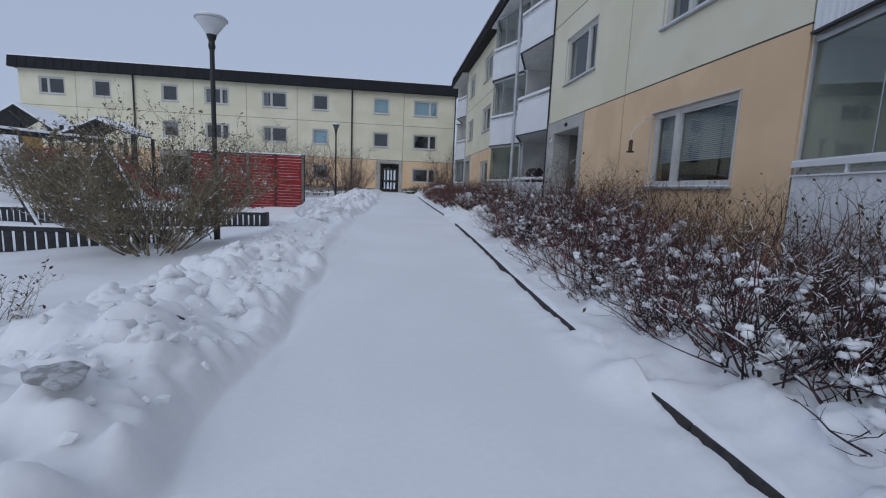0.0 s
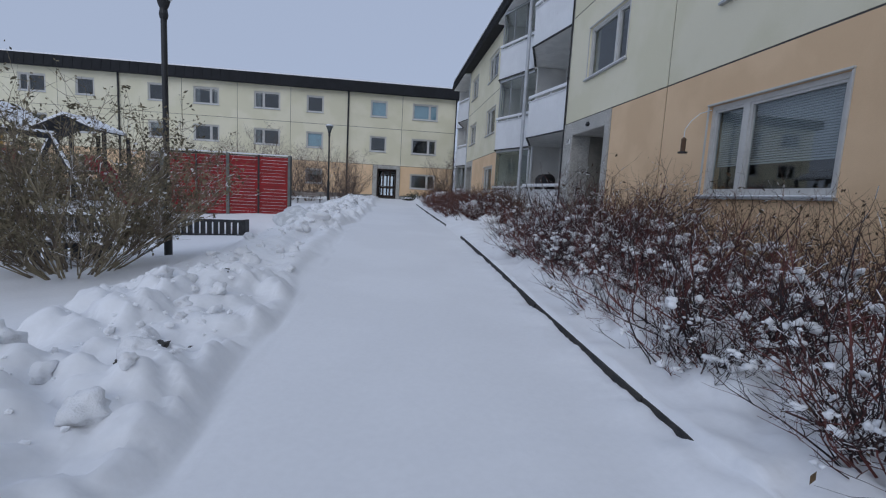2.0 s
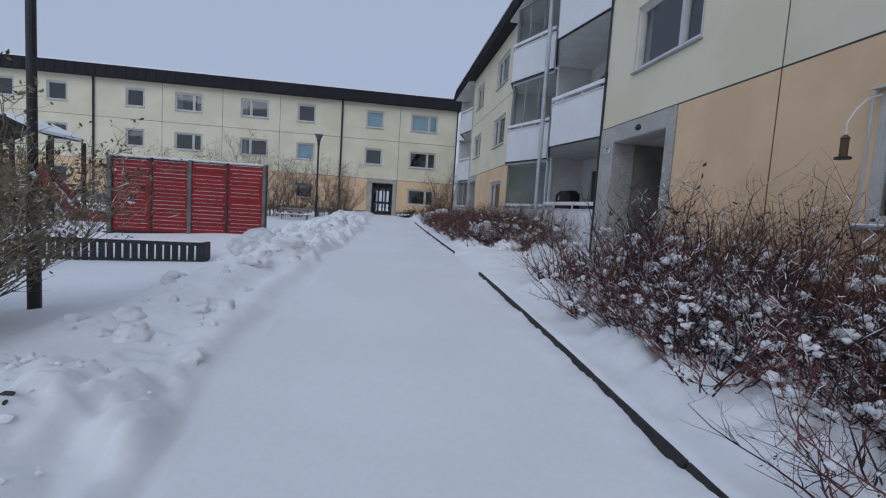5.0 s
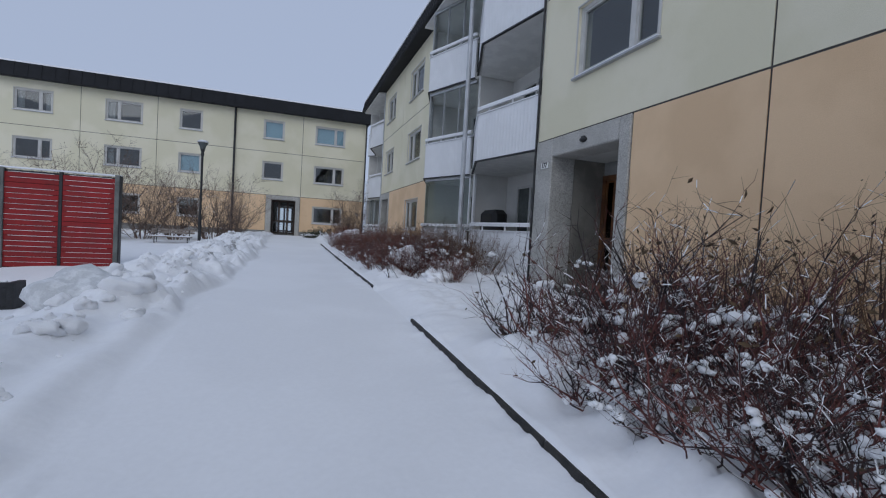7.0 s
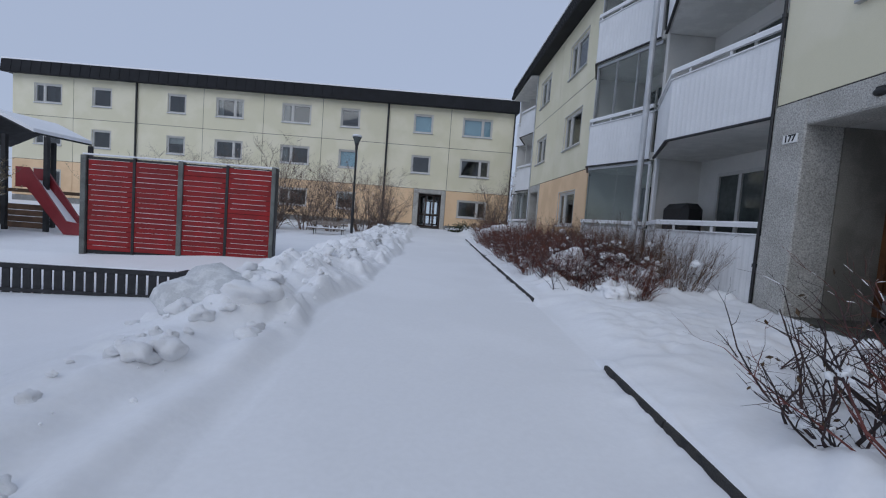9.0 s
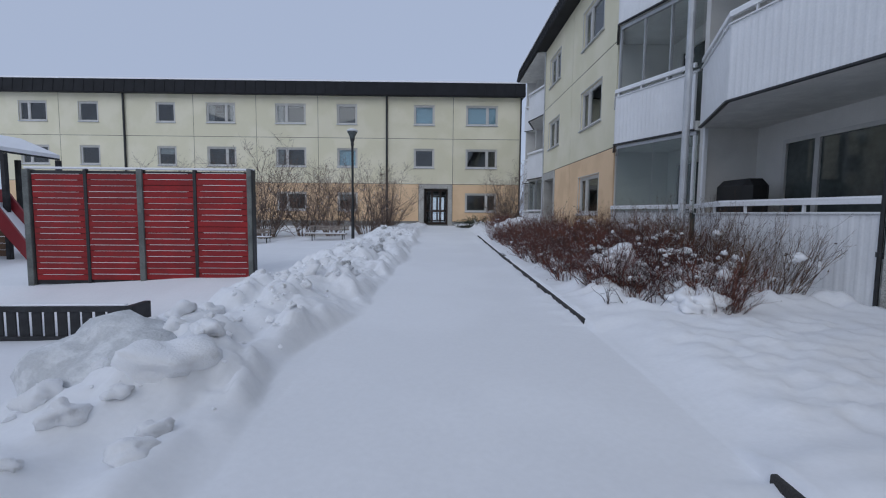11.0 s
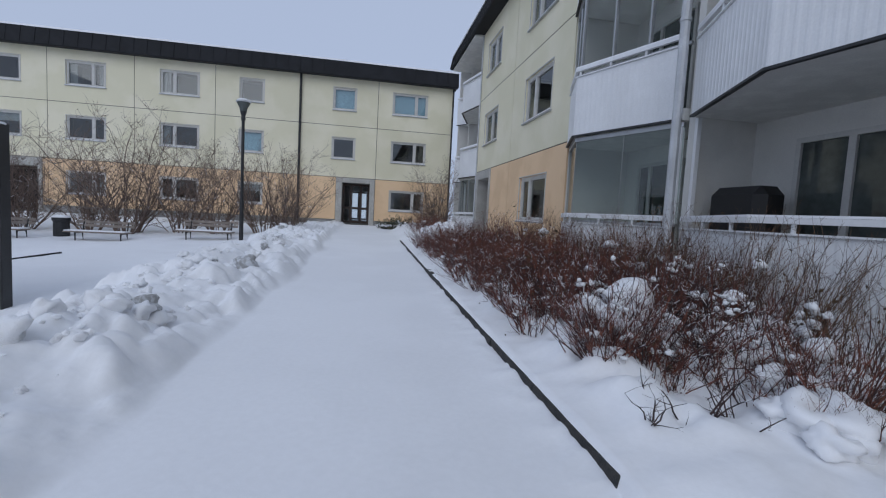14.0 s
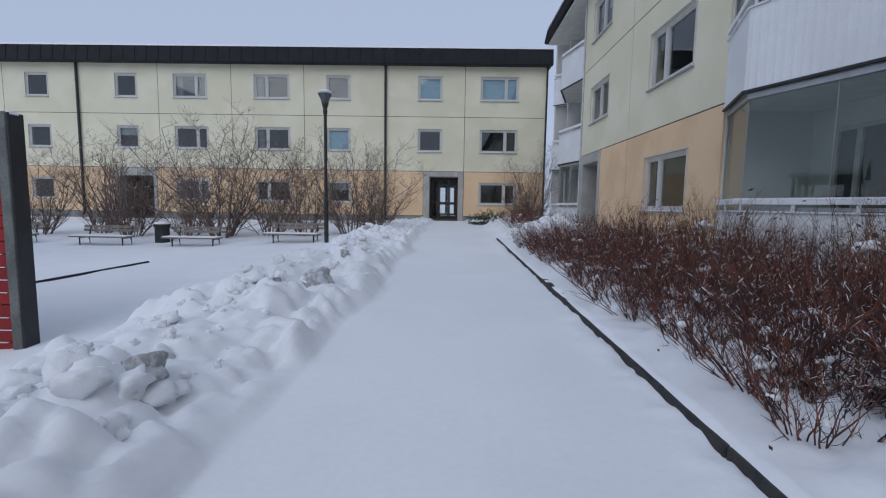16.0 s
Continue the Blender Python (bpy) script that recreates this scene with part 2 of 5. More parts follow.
def bank(x, y):
    """The ridge of shovelled snow beside the path."""
    centre = -1.95 + 0.22 * rough(0, y, 0.45, 3.0) + 0.25 * smoothstep(12, 20, y)
    wide = 0.86 + 0.08 * smoothstep(12, 15, y) + 0.15 * rough(0, y, 0.6, 7.0)
    k = max(0.0, 1 - ((x - centre) / wide) ** 2)
    tall = (0.30 + 0.10 * rough(0, y, 0.9, 5.0)) * (1 - 0.3 * smoothstep(13, 16, y)) * (1 - smoothstep(26, 30, y)) * (1 - 0.5 * smoothstep(2.5, 4.5, y) * (1 - smoothstep(12.6, 14.0, y)))
    gate = smoothstep(-0.5, 0.15, rough(x, y, 1.1, 33.0))
    lump = 0.15 * cells(x, y, 2.3, 1.0) * (0.45 + 0.55 * gate) + 0.085 * cells(x, y, 4.6, 2.0) * (0.3 + 0.7 * gate) + 0.045 * cells(x, y, 9.0, 3.0) * gate + 0.02 * rough(x, y, 15.0, 4.5)
    low = smoothstep(6.3, 7.8, y) * (1 - smoothstep(11.2, 12.0, y))
    soft = 1 - 0.72 * low
    groove = low * (0.05 * math.exp(-(((x + 1.32 + 0.1 * rough(0, y, 0.7, 41.0)) / 0.13) ** 2)) - 0.05 * math.exp(-(((x + 1.62 + 0.1 * rough(0, y, 0.6, 42.0)) / 0.16) ** 2)))
    return k * tall * 0.85 + min(1.0, k * 3.2) * (lump * soft - 0.03) + groove


def ground(x, y):
    lane = along(LANE, y)
    if x < KERB_X + 0.015:
        k = smoothstep(-4.2, -1.9, x)
        yard = along(YARD, y) + (along(YARD_NEAR, y) - along(YARD, y)) * smoothstep(-8, -4, x)
        z = yard + (lane - 0.05 - yard) * k
        z += bank(x, y)
        if x < -1.0:
            z += 0.03 * rough(x, y, 0.8, 9.0) + 0.012 * rough(x, y, 3.0, 9.5)
        else:
            z += 0.007 * rough(x, y, 1.6, 9.0) + 0.0035 * rough(x, y, 6.0, 2.5)
            cover = 0.024 + 0.014 * rough(x, y, 16.0, 21.0) + 0.03 * max(0.0, rough(0, y, 2.3, 6.0)) + 0.02 * rough(x, y, 7.0, 6.5) + 0.05 * (1 - smoothstep(1.4, 2.0, y)) * (0.42 + rough(0, y, 3.1, 8.0)) + 0.12 * smoothstep(2.35, 2.7, y) * (1 - smoothstep(3.2, 4.1, y)) * (0.75 + 0.8 * rough(0, y, 3.4, 8.0))
            z += smoothstep(1.1, 1.42, x) * (cover if kerb_here(y) else 0.0)
        return z
    if x > 4.64:
        return lane - 0.25
    rise = smoothstep(KERB_X, KERB_X + 0.5, x)
    z = lane + 0.035 + 0.02 * max(0.0, rough(x, y, 6.0, 17.0)) + 0.07 * rise + 0.03 * rough(x, y, 1.7, 11.0) + 0.02 * rough(x, y, 5.0, 12.0)
    planted = smoothstep(1.62, 1.95, x) * (1 - smoothstep(9.4, 10.0, y) * (1 - smoothstep(13.6, 14.2, y)))
    z += planted * (0.17 * cells(x, y, 2.9, 51.0) + 0.06 * cells(x, y, 6.2, 52.0) - 0.05)
    z += (1 - smoothstep(1.5, 1.9, x)) * smoothstep(2.2, 2.7, y) * (1 - smoothstep(3.4, 4.1, y)) * 0.07 * cells(x, y, 4.5, 53.0)
    if not kerb_here(y):
        d = min(abs(y - e) for e in (11.10, 13.66)) if 11.10 < y < 13.66 else 1.0
        flat = smoothstep(0, 0.35, d)
        side = 1 - smoothstep(KERB_X, KERB_X + 0.6, x)
        z -= 0.08 * flat * side
        z -= flat * (1 - rise) * (0.02 * max(0.0, rough(x, y, 6.0, 17.0)) + 0.03 * rough(x, y, 1.7, 11.0) + 0.02 * rough(x, y, 5.0, 12.0))
        z += flat * smoothstep(KERB_X, KERB_X + 0.7, x) * (0.02 * rough(x, y, 1.6, 15.0) - 0.028 * cells(x, y, 6.5, 16.0) + 0.010 * rough(x, y, 8.0, 16.5) + 0.012 * rough(x, y, 11.0, 17.5))
    return z


def spaced(stops):
    out = []
    for a, b, step in stops:
        n = max(1, round((b - a) / step))
        out += [a + (b - a) * i / n for i in range(n)]
    return out + [stops[-1][1]]


xs = spaced([(-900, -100, 200), (-100, -30, 14), (-30, -12, 2), (-12, -4, 0.4), (-4, -3, 0.08), (-3, -0.9, 0.034), (-0.9, -0.7, 0.05), (-0.7, 1.2, 0.10), (1.2, 1.447, 0.05), (1.447, 1.475, 0.014), (1.475, 2.4, 0.05), (2.4, 4.9, 0.06), (4.9, 12, 1.5), (12, 100, 20), (100, 900, 200)])
ys = spaced([(-900, -60, 210), (-60, -6, 6), (-6, 0.2, 0.3), (0.2, 18, 0.042), (18, 27, 0.08), (27, 38, 0.5), (38, 100, 8), (100, 900, 200)])
verts, faces = [], []
for j, y in enumerate(ys):
    for i, x in enumerate(xs):
        verts.append((x, y, ground(x, y)))
for j in range(len(ys) - 1):
    for i in range(len(xs) - 1):
        a = j * len(xs) + i
        faces.append((a, a + 1, a + 1 + len(xs), a + len(xs)))
gm = bpy.data.meshes.new("ground")
gm.from_pydata(verts, [], faces)
gm.materials.append(SNOW)
gm.polygons.foreach_set("use_smooth", [True] * len(gm.polygons))
tagged(new("ground", gm), "fresh white snow over paths, beds and yard", "snow", kind="structure")

# ---- buildings: a facade is drawn in u (along), v (up), w (outwards) ----
EAST = lambda u, v, w=0.0: (4.68 - w, u, v)
NORTH = lambda u, v, w=0.0: (u, 37.2 - w, v)
STOREY = (3.775, 6.56, 9.15)


def fbox(bm, P, u0, u1, v0, v1, w0, w1, bevel=0.0):
    return box(bm, P(u0, v0, w0), P(u1, v1, w1), bevel)


def panel(P, u0, u1, v0, v1, holes, mat, parent, name="facade_panel", gap=0.013, thick=0.28):
    """One wall element with its openings cut through it."""
    bm = bmesh.new()
    u0, u1, v0, v1 = u0 + gap, u1 - gap, v0 + gap, v1 - gap
    holes = [h for h in holes if h[0] < u1 and h[1] > u0 and h[2] < v1 and h[3] > v0]
    us = sorted({u0, u1, *[min(max(h[k], u0), u1) for h in holes for k in (0, 1)]})
    vs = sorted({v0, v1, *[min(max(h[k], v0), v1) for h in holes for k in (2, 3)]})
    solid = {}
    for i, (a, b) in enumerate(zip(us, us[1:])):
        for j, (c, d) in enumerate(zip(vs, vs[1:])):
            mu, mv = (a + b) / 2, (c + d) / 2
            if not any(h[0] < mu < h[1] and h[2] < mv < h[3] for h in holes):
                solid[i, j] = (a, b, c, d)
    cache = {}

    def V(u, v, w):
        key = (round(u, 4), round(v, 4), w)
        if key not in cache:
            cache[key] = bm.verts.new(P(u, v, w))
        return cache[key]

    for (i, j), (a, b, c, d) in solid.items():
        for w in (0.0, -thick):
            bm.faces.new((V(a, c, w), V(b, c, w), V(b, d, w), V(a, d, w)))
        for di, dj, p, q in ((-1, 0, (a, c), (a, d)), (1, 0, (b, c), (b, d)), (0, -1, (a, c), (b, c)), (0, 1, (a, d), (b, d))):
            if (i + di, j + dj) not in solid:
                bm.faces.new((V(*p, 0.0), V(*q, 0.0), V(*q, -thick), V(*p, -thick)))
    bmesh.ops.recalc_face_normals(bm, faces=bm.faces)
    return part(name, bm, mat, parent)


def window(P, u0, u1, v0, v1, split, parent, dress="", snowy=True):
    """A casement in its opening: frame, panes, sill, the dim room behind and what hangs in it."""
    t = 0.065
    bm = bmesh.new()
    a, b = -0.13, -0.045
    fbox(bm, P, u0, u1, v0, v0 + t, a, b)
    fbox(bm, P, u0, u1, v1 - t, v1, a, b)
    fbox(bm, P, u0, u0 + t, v0 + t, v1 - t, a, b)
    fbox(bm, P, u1 - t, u1, v0 + t, v1 - t, a, b)
    lights = [(u0 + t, u1 - t)]
    if split:
        m = u0 + (u1 - u0) * split
        fbox(bm, P, m - 0.05, m + 0.05, v0 + t, v1 - t, a, b + 0.004)
        lights = [(u0 + t, m - 0.05), (m + 0.05, u1 - t)]
    win = part("window", bm, FRAME, parent)
    for p, q in lights:
        bm = bmesh.new()
        for c, d, e, f in ((p, q, v0 + t, v0 + t + 0.035), (p, q, v1 - t - 0.035, v1 - t), (p, p + 0.035, v0 + t + 0.035, v1 - t - 0.035), (q - 0.035, q, v0 + t + 0.035, v1 - t - 0.035)):
            fbox(bm, P, c, d, e, f, a + 0.01, b - 0.015)
        part("sash", bm, FRAME, win)
        bm = bmesh.new()
        fbox(bm, P, p + 0.02, q - 0.02, v0 + t + 0.02, v1 - t - 0.02, -0.105, -0.095)
        part("pane", bm, GLASS, win).visible_shadow = False
    bm = bmesh.new()
    fbox(bm, P, u0 - 0.05, u1 + 0.05, v0 - 0.05, v0 - 0.012, -0.10, 0.07, 0.006)
    part("sill", bm, ALU, win)
    bm = bmesh.new()
    fbox(bm, P, u0 - 0.03, u1 + 0.03, v1 + 0.004, v1 + 0.03, -0.02, 0.03, 0.004)
    fbox(bm, P, u0 - 0.028, u0 - 0.004, v0, v1, -0.02, 0.018)
    fbox(bm, P, u1 + 0.004, u1 + 0.028, v0, v1, -0.02, 0.018)
    part("casing", bm, FRAME, win)
    if snowy:
        bm = bmesh.new()
        fbox(bm, P, u0 - 0.03, u1 + 0.03, v0 - 0.011, v0 + 0.012, -0.04, 0.06, 0.01)
        part("snow", bm, SNOW, win)
    bm = bmesh.new()
    fbox(bm, P, u0 - 0.5, u1 + 0.5, v0 - 0.6, v1 + 0.25, -2.2, -0.30)
    front = max(bm.faces, key=lambda f: (Vector(P(0, 0, 1)) - Vector(P(0, 0, 0))).dot(f.calc_center_median()))
    bm.faces.remove(front)
    part("room", bm, ROOM, win)
    if dress == "blue":
        bm = bmesh.new()
        fbox(bm, P, u0 + 0.06, u1 - 0.06, v0 + 0.08, v1 - 0.06, -0.19, -0.175)
        part("blind", bm, BLIND, win, "lowered pale blue roller blind")
    if dress == "half":
        bm = bmesh.new()
        fbox(bm, P, u0 + 0.06, u1 - 0.06, v0 + (v1 - v0) * 0.6, v1 - 0.06, -0.19, -0.175)
        part("blind", bm, FABRIC, win, "half lowered grey blind")
    if dress in ("curtain", "curtains"):
        bm = bmesh.new()
        for s0, s1 in ((u0 + 0.05, u0 + 0.22 * (u1 - u0)), (u1 - 0.22 * (u1 - u0), u1 - 0.05))[: 1 if dress == "curtain" else 2]:
            n = 18
            row = [[bm.verts.new(P(s0 + (s1 - s0) * k / n, v, -0.24 + 0.03 * math.sin(k * 1.9))) for k in range(n + 1)] for v in (v0 + 0.05, v1 - 0.05)]
            for k in range(n):
                bm.faces.new((row[0][k], row[0][k + 1], row[1][k + 1], row[1][k]))
        part("curtain", bm, FABRIC, win)
    if dress == "slats":
        bm = bmesh.new()
        s = v1 - 0.10
        while s > v0 + 0.42:
            fbox(bm, P, u0 + 0.09, u1 - 0.09, s, s + 0.004, -0.185, -0.150)
            fbox(bm, P, u0 + 0.09, u1 - 0.09, s + 0.004, s + 0.022, -0.165, -0.161)
            s -= 0.032
        part("venetian_blind", bm, SLAT, win, "partly lowered venetian blind")
    return win


def eave(P, u0, u1, z0, z1, parent, ribs):
    """Dark fascia that leans back, ribbed sheet joints and a rim of snow on top."""
    bm = bmesh.new()
    pts = ((0.0, z0 + 0.06), (0.48, z0), (0.52, z0 + 0.05), (0.40, z1), (-3.0, z1 + 0.25), (-3.0, z0 + 0.06))
    rings = [[bm.verts.new(P(u, v, w)) for w, v in pts] for u in (u0, u1)]
    for k in range(len(pts)):
        j = (k + 1) % len(pts)
        bm.faces.new((rings[0][k], rings[0][j], rings[1][j], rings[1][k]))
    bm.faces.new(rings[0])
    bm.faces.new(list(reversed(rings[1])))
    bmesh.ops.recalc_face_normals(bm, faces=bm.faces)
    roof = part("roof", bm, ROOF, parent, "black sheet metal fascia under a snowy roof")
    bm = bmesh.new()
    n = int((u1 - u0) / ribs)
    for i in range(n + 1):
        u = u0 + (u1 - u0) * i / n
        a, b = [Vector(P(u, v, w)) for w, v in ((0.53, z0 + 0.05), (0.41, z1))]
        tube(bm, [a, b], [0.018, 0.018], 4)
    tagged(part("seam_rib", bm, ROOF, roof), kind="stuff")
    bm = bmesh.new()
    rings = [[bm.verts.new(P(u, v, w)) for w, v in ((0.44, z1 - 0.02), (0.43, z1 + 0.07), (-3.0, z1 + 0.34), (-3.0, z1 + 0.2))] for u in (u0, u1)]
    for k in range(4):
        j = (k + 1) % 4
        bm.faces.new((rings[0][k], rings[0][j], rings[1][j], rings[1][k]))
    bm.faces.new(rings[0])
    bm.faces.new(list(reversed(rings[1])))
    bmesh.ops.recalc_face_normals(bm, faces=bm.faces)
    part("roof_snow", bm, SNOW, roof)
    return roof


def downpipe(P, u, z0, z1, w, r, mat, parent):
    bm = bmesh.new()
    tube(bm, [P(u, z0, w + (0.10 if r > 0.04 else 0)), P(u, z0 + 0.12, w), P(u, z1 - 0.1, w), P(u, z1, w)], r, 10)
    for z in (z0 + 0.6, (z0 + z1) / 2, z1 - 0.9):
        lathe(bm, [(r + 0.012, -0.025), (r + 0.012, 0.025)], P(u, z, w), 10)
    return part("downpipe", bm, mat, parent, smooth=False)


def entrance(P, u0, u1, i0, i1, z0, top, depth, parent):
    """Exposed aggregate surround of a recessed porch."""
    for a, b, c, e in ((u0 + 0.006, i0, z0 - 0.3, 0.03), (i1, u1 - 0.006, z0 - 0.3, 0.03), (i0, i1, top, 0.027)):
        bm = bmesh.new()
        fbox(bm, P, a, b, c, STOREY[0] - 0.01, -0.5, e, 0.02)
        part("portal", bm, CONCRETE, parent, "grey exposed aggregate concrete surround")
    for a, b in ((i0 - 0.2, i0), (i1, i1 + 0.2)):
        bm = bmesh.new()
        fbox(bm, P, a, b, z0 - 0.1, top + 0.2, -depth, -0.5)
        part("porch_wall", bm, PORCHWALL, parent)
    bm = bmesh.new()
    fbox(bm, P, i0, i1, top + 0.01, top + 0.2, -depth, -0.5)
    part("porch_ceiling", bm, PORCHCEIL, parent)
    bm = bmesh.new()
    fbox(bm, P, i0, i1, z0 - 0.2, z0, -depth - 0.3, 0.02)
    part("doorstep", bm, WET, parent, "wet dark concrete step")


def glazed_door(P, i0, i1, z0, z1, w, cuts, parent, kick=True, wood=None, glass=None):
    """Timber doors and sidelights; cuts are the bay limits."""
    wood = wood or TEAK
    d = empty("entrance_door", "", "")
    d.parent = parent
    bm = bmesh.new()
    fbox(bm, P, i0, i1, z1 - 0.10, z1, w - 0.05, w + 0.05)
    for u in cuts:
        fbox(bm, P, u - 0.045, u + 0.045, z0, z1 - 0.10, w - 0.05, w + 0.05)
    part("door_frame", bm, wood, d, "varnished timber frame")
    for a, b in zip(cuts, cuts[1:]):
        a, b = a + 0.05, b - 0.05
        s = 0.09 if b - a > 0.6 else 0.03
        bm = bmesh.new()
        for c, e, f, g in ((a, a + s, z0 + 0.02, z1 - 0.11), (b - s, b, z0 + 0.02, z1 - 0.11), (a + s, b - s, z1 - 0.11 - s, z1 - 0.11), (a + s, b - s, z0 + 0.82, z0 + 0.94), (a + s, b - s, z0 + 0.02, z0 + 0.14)):
            fbox(bm, P, c, e, f, g, w - 0.03, w + 0.03)
        leaf = part("door_leaf", bm, wood, d)
        for f, g in ((z0 + 0.14, z0 + 0.82), (z0 + 0.94, z1 - 0.11 - s)):
            bm = bmesh.new()
            fbox(bm, P, a + s, b - s, f, g, w - 0.006, w + 0.006)
            part("pane", bm, glass or DOORGLASS, leaf).visible_shadow = False
        if kick:
            bm = bmesh.new()
            fbox(bm, P, a + 0.01, b - 0.01, z0 + 0.03, z0 + 0.30, w + 0.031, w + 0.036)
            part("kick_plate", bm, STEEL, leaf, "brushed steel kick plate")
        if b - a > 0.6:
            bm = bmesh.new()
            u = b - 0.05
            tube(bm, [P(u, z0 + 0.95, w + 0.03), P(u, z0 + 0.95, w + 0.09), P(u, z0 + 1.35, w + 0.09), P(u, z0 + 1.35, w + 0.03)], 0.014, 6)
            fbox(bm, P, u - 0.035, u + 0.035, z0 + 0.98, z0 + 1.32, w + 0.03, w + 0.037)
            part("door_handle", bm, BLACK, leaf, "black pull handle")
    return d


# ---- balconies ----
def polyline_at(pts, s):
    for (a, b) in zip(pts, pts[1:]):
        d = (Vector(b) - Vector(a)).length
        if s <= d + 1e-6:
            k = s / d
            t = (Vector(b) - Vector(a)) / d
            return Vector(a).lerp(Vector(b), min(1, k)), t
        s -= d
    t = (Vector(pts[-1]) - Vector(pts[-2])).normalized()
    return Vector(pts[-1]), t


def length(pts):
    return sum((Vector(b) - Vector(a)).length for a, b in zip(pts, pts[1:]))


def corrugated(pts, z0, z1, parent, out):
    """A parapet of upright ribbed sheet along a plan line."""
    bm = bmesh.new()
    n = max(2, int(length(pts) / 0.022))
    marks = [length(pts) * i / n for i in range(n + 1)]
    rows = []
    for i, s in enumerate(marks):
        p, t = polyline_at(pts, s)
        nrm = Vector((-t.y, t.x)) * out
        dd = (0.0, 0.0, 0.0, 0.0045, 0.0045)[i % 5]
        q = p + nrm * dd
        rows.append([bm.verts.new((q.x, q.y, z0)), bm.verts.new((q.x, q.y, z1)), bm.verts.new((p.x - nrm.x * 0.05, p.y - nrm.y * 0.05, z1)), bm.verts.new((p.x - nrm.x * 0.05, p.y - nrm.y * 0.05, z0))])
    for a, b in zip(rows, rows[1:]):
        for k in range(4):
            bm.faces.new((a[k], b[k], b[(k + 1) % 4], a[(k + 1) % 4]))
    bmesh.ops.recalc_face_normals(bm, faces=bm.faces)
    return part("parapet", bm, WHITE, parent, "white ribbed sheet metal parapet")


def run(bm, pts, z0, z1, thick, off=0.0):
    """A rectangular bar along a plan line, mitred at the kinks."""
    rings = []
    for i, p in enumerate(pts):
        a = Vector(pts[max(i - 1, 0)])
        b = Vector(pts[min(i + 1, len(pts) - 1)])
        t = (b - a).normalized()
        nrm = Vector((-t.y, t.x))
        c, d = Vector(p) + nrm * (off + thick / 2), Vector(p) + nrm * (off - thick / 2)
        rings.append([bm.verts.new((c.x, c.y, z0)), bm.verts.new((c.x, c.y, z1)), bm.verts.new((d.x, d.y, z1)), bm.verts.new((d.x, d.y, z0))])
    for a, b in zip(rings, rings[1:]):
        for k in range(4):
            bm.faces.new((a[k], b[k], b[(k + 1) % 4], a[(k + 1) % 4]))
    bm.faces.new(rings[0])
    bm.faces.new(list(reversed(rings[-1])))
    bmesh.ops.recalc_face_normals(bm, faces=bm.faces)
    return bm


LEVELS = ((0.5, 1.98, 3.62), (3.66, 4.74, 6.40), (6.46, 7.56, 9.02))
BACK = 6.15


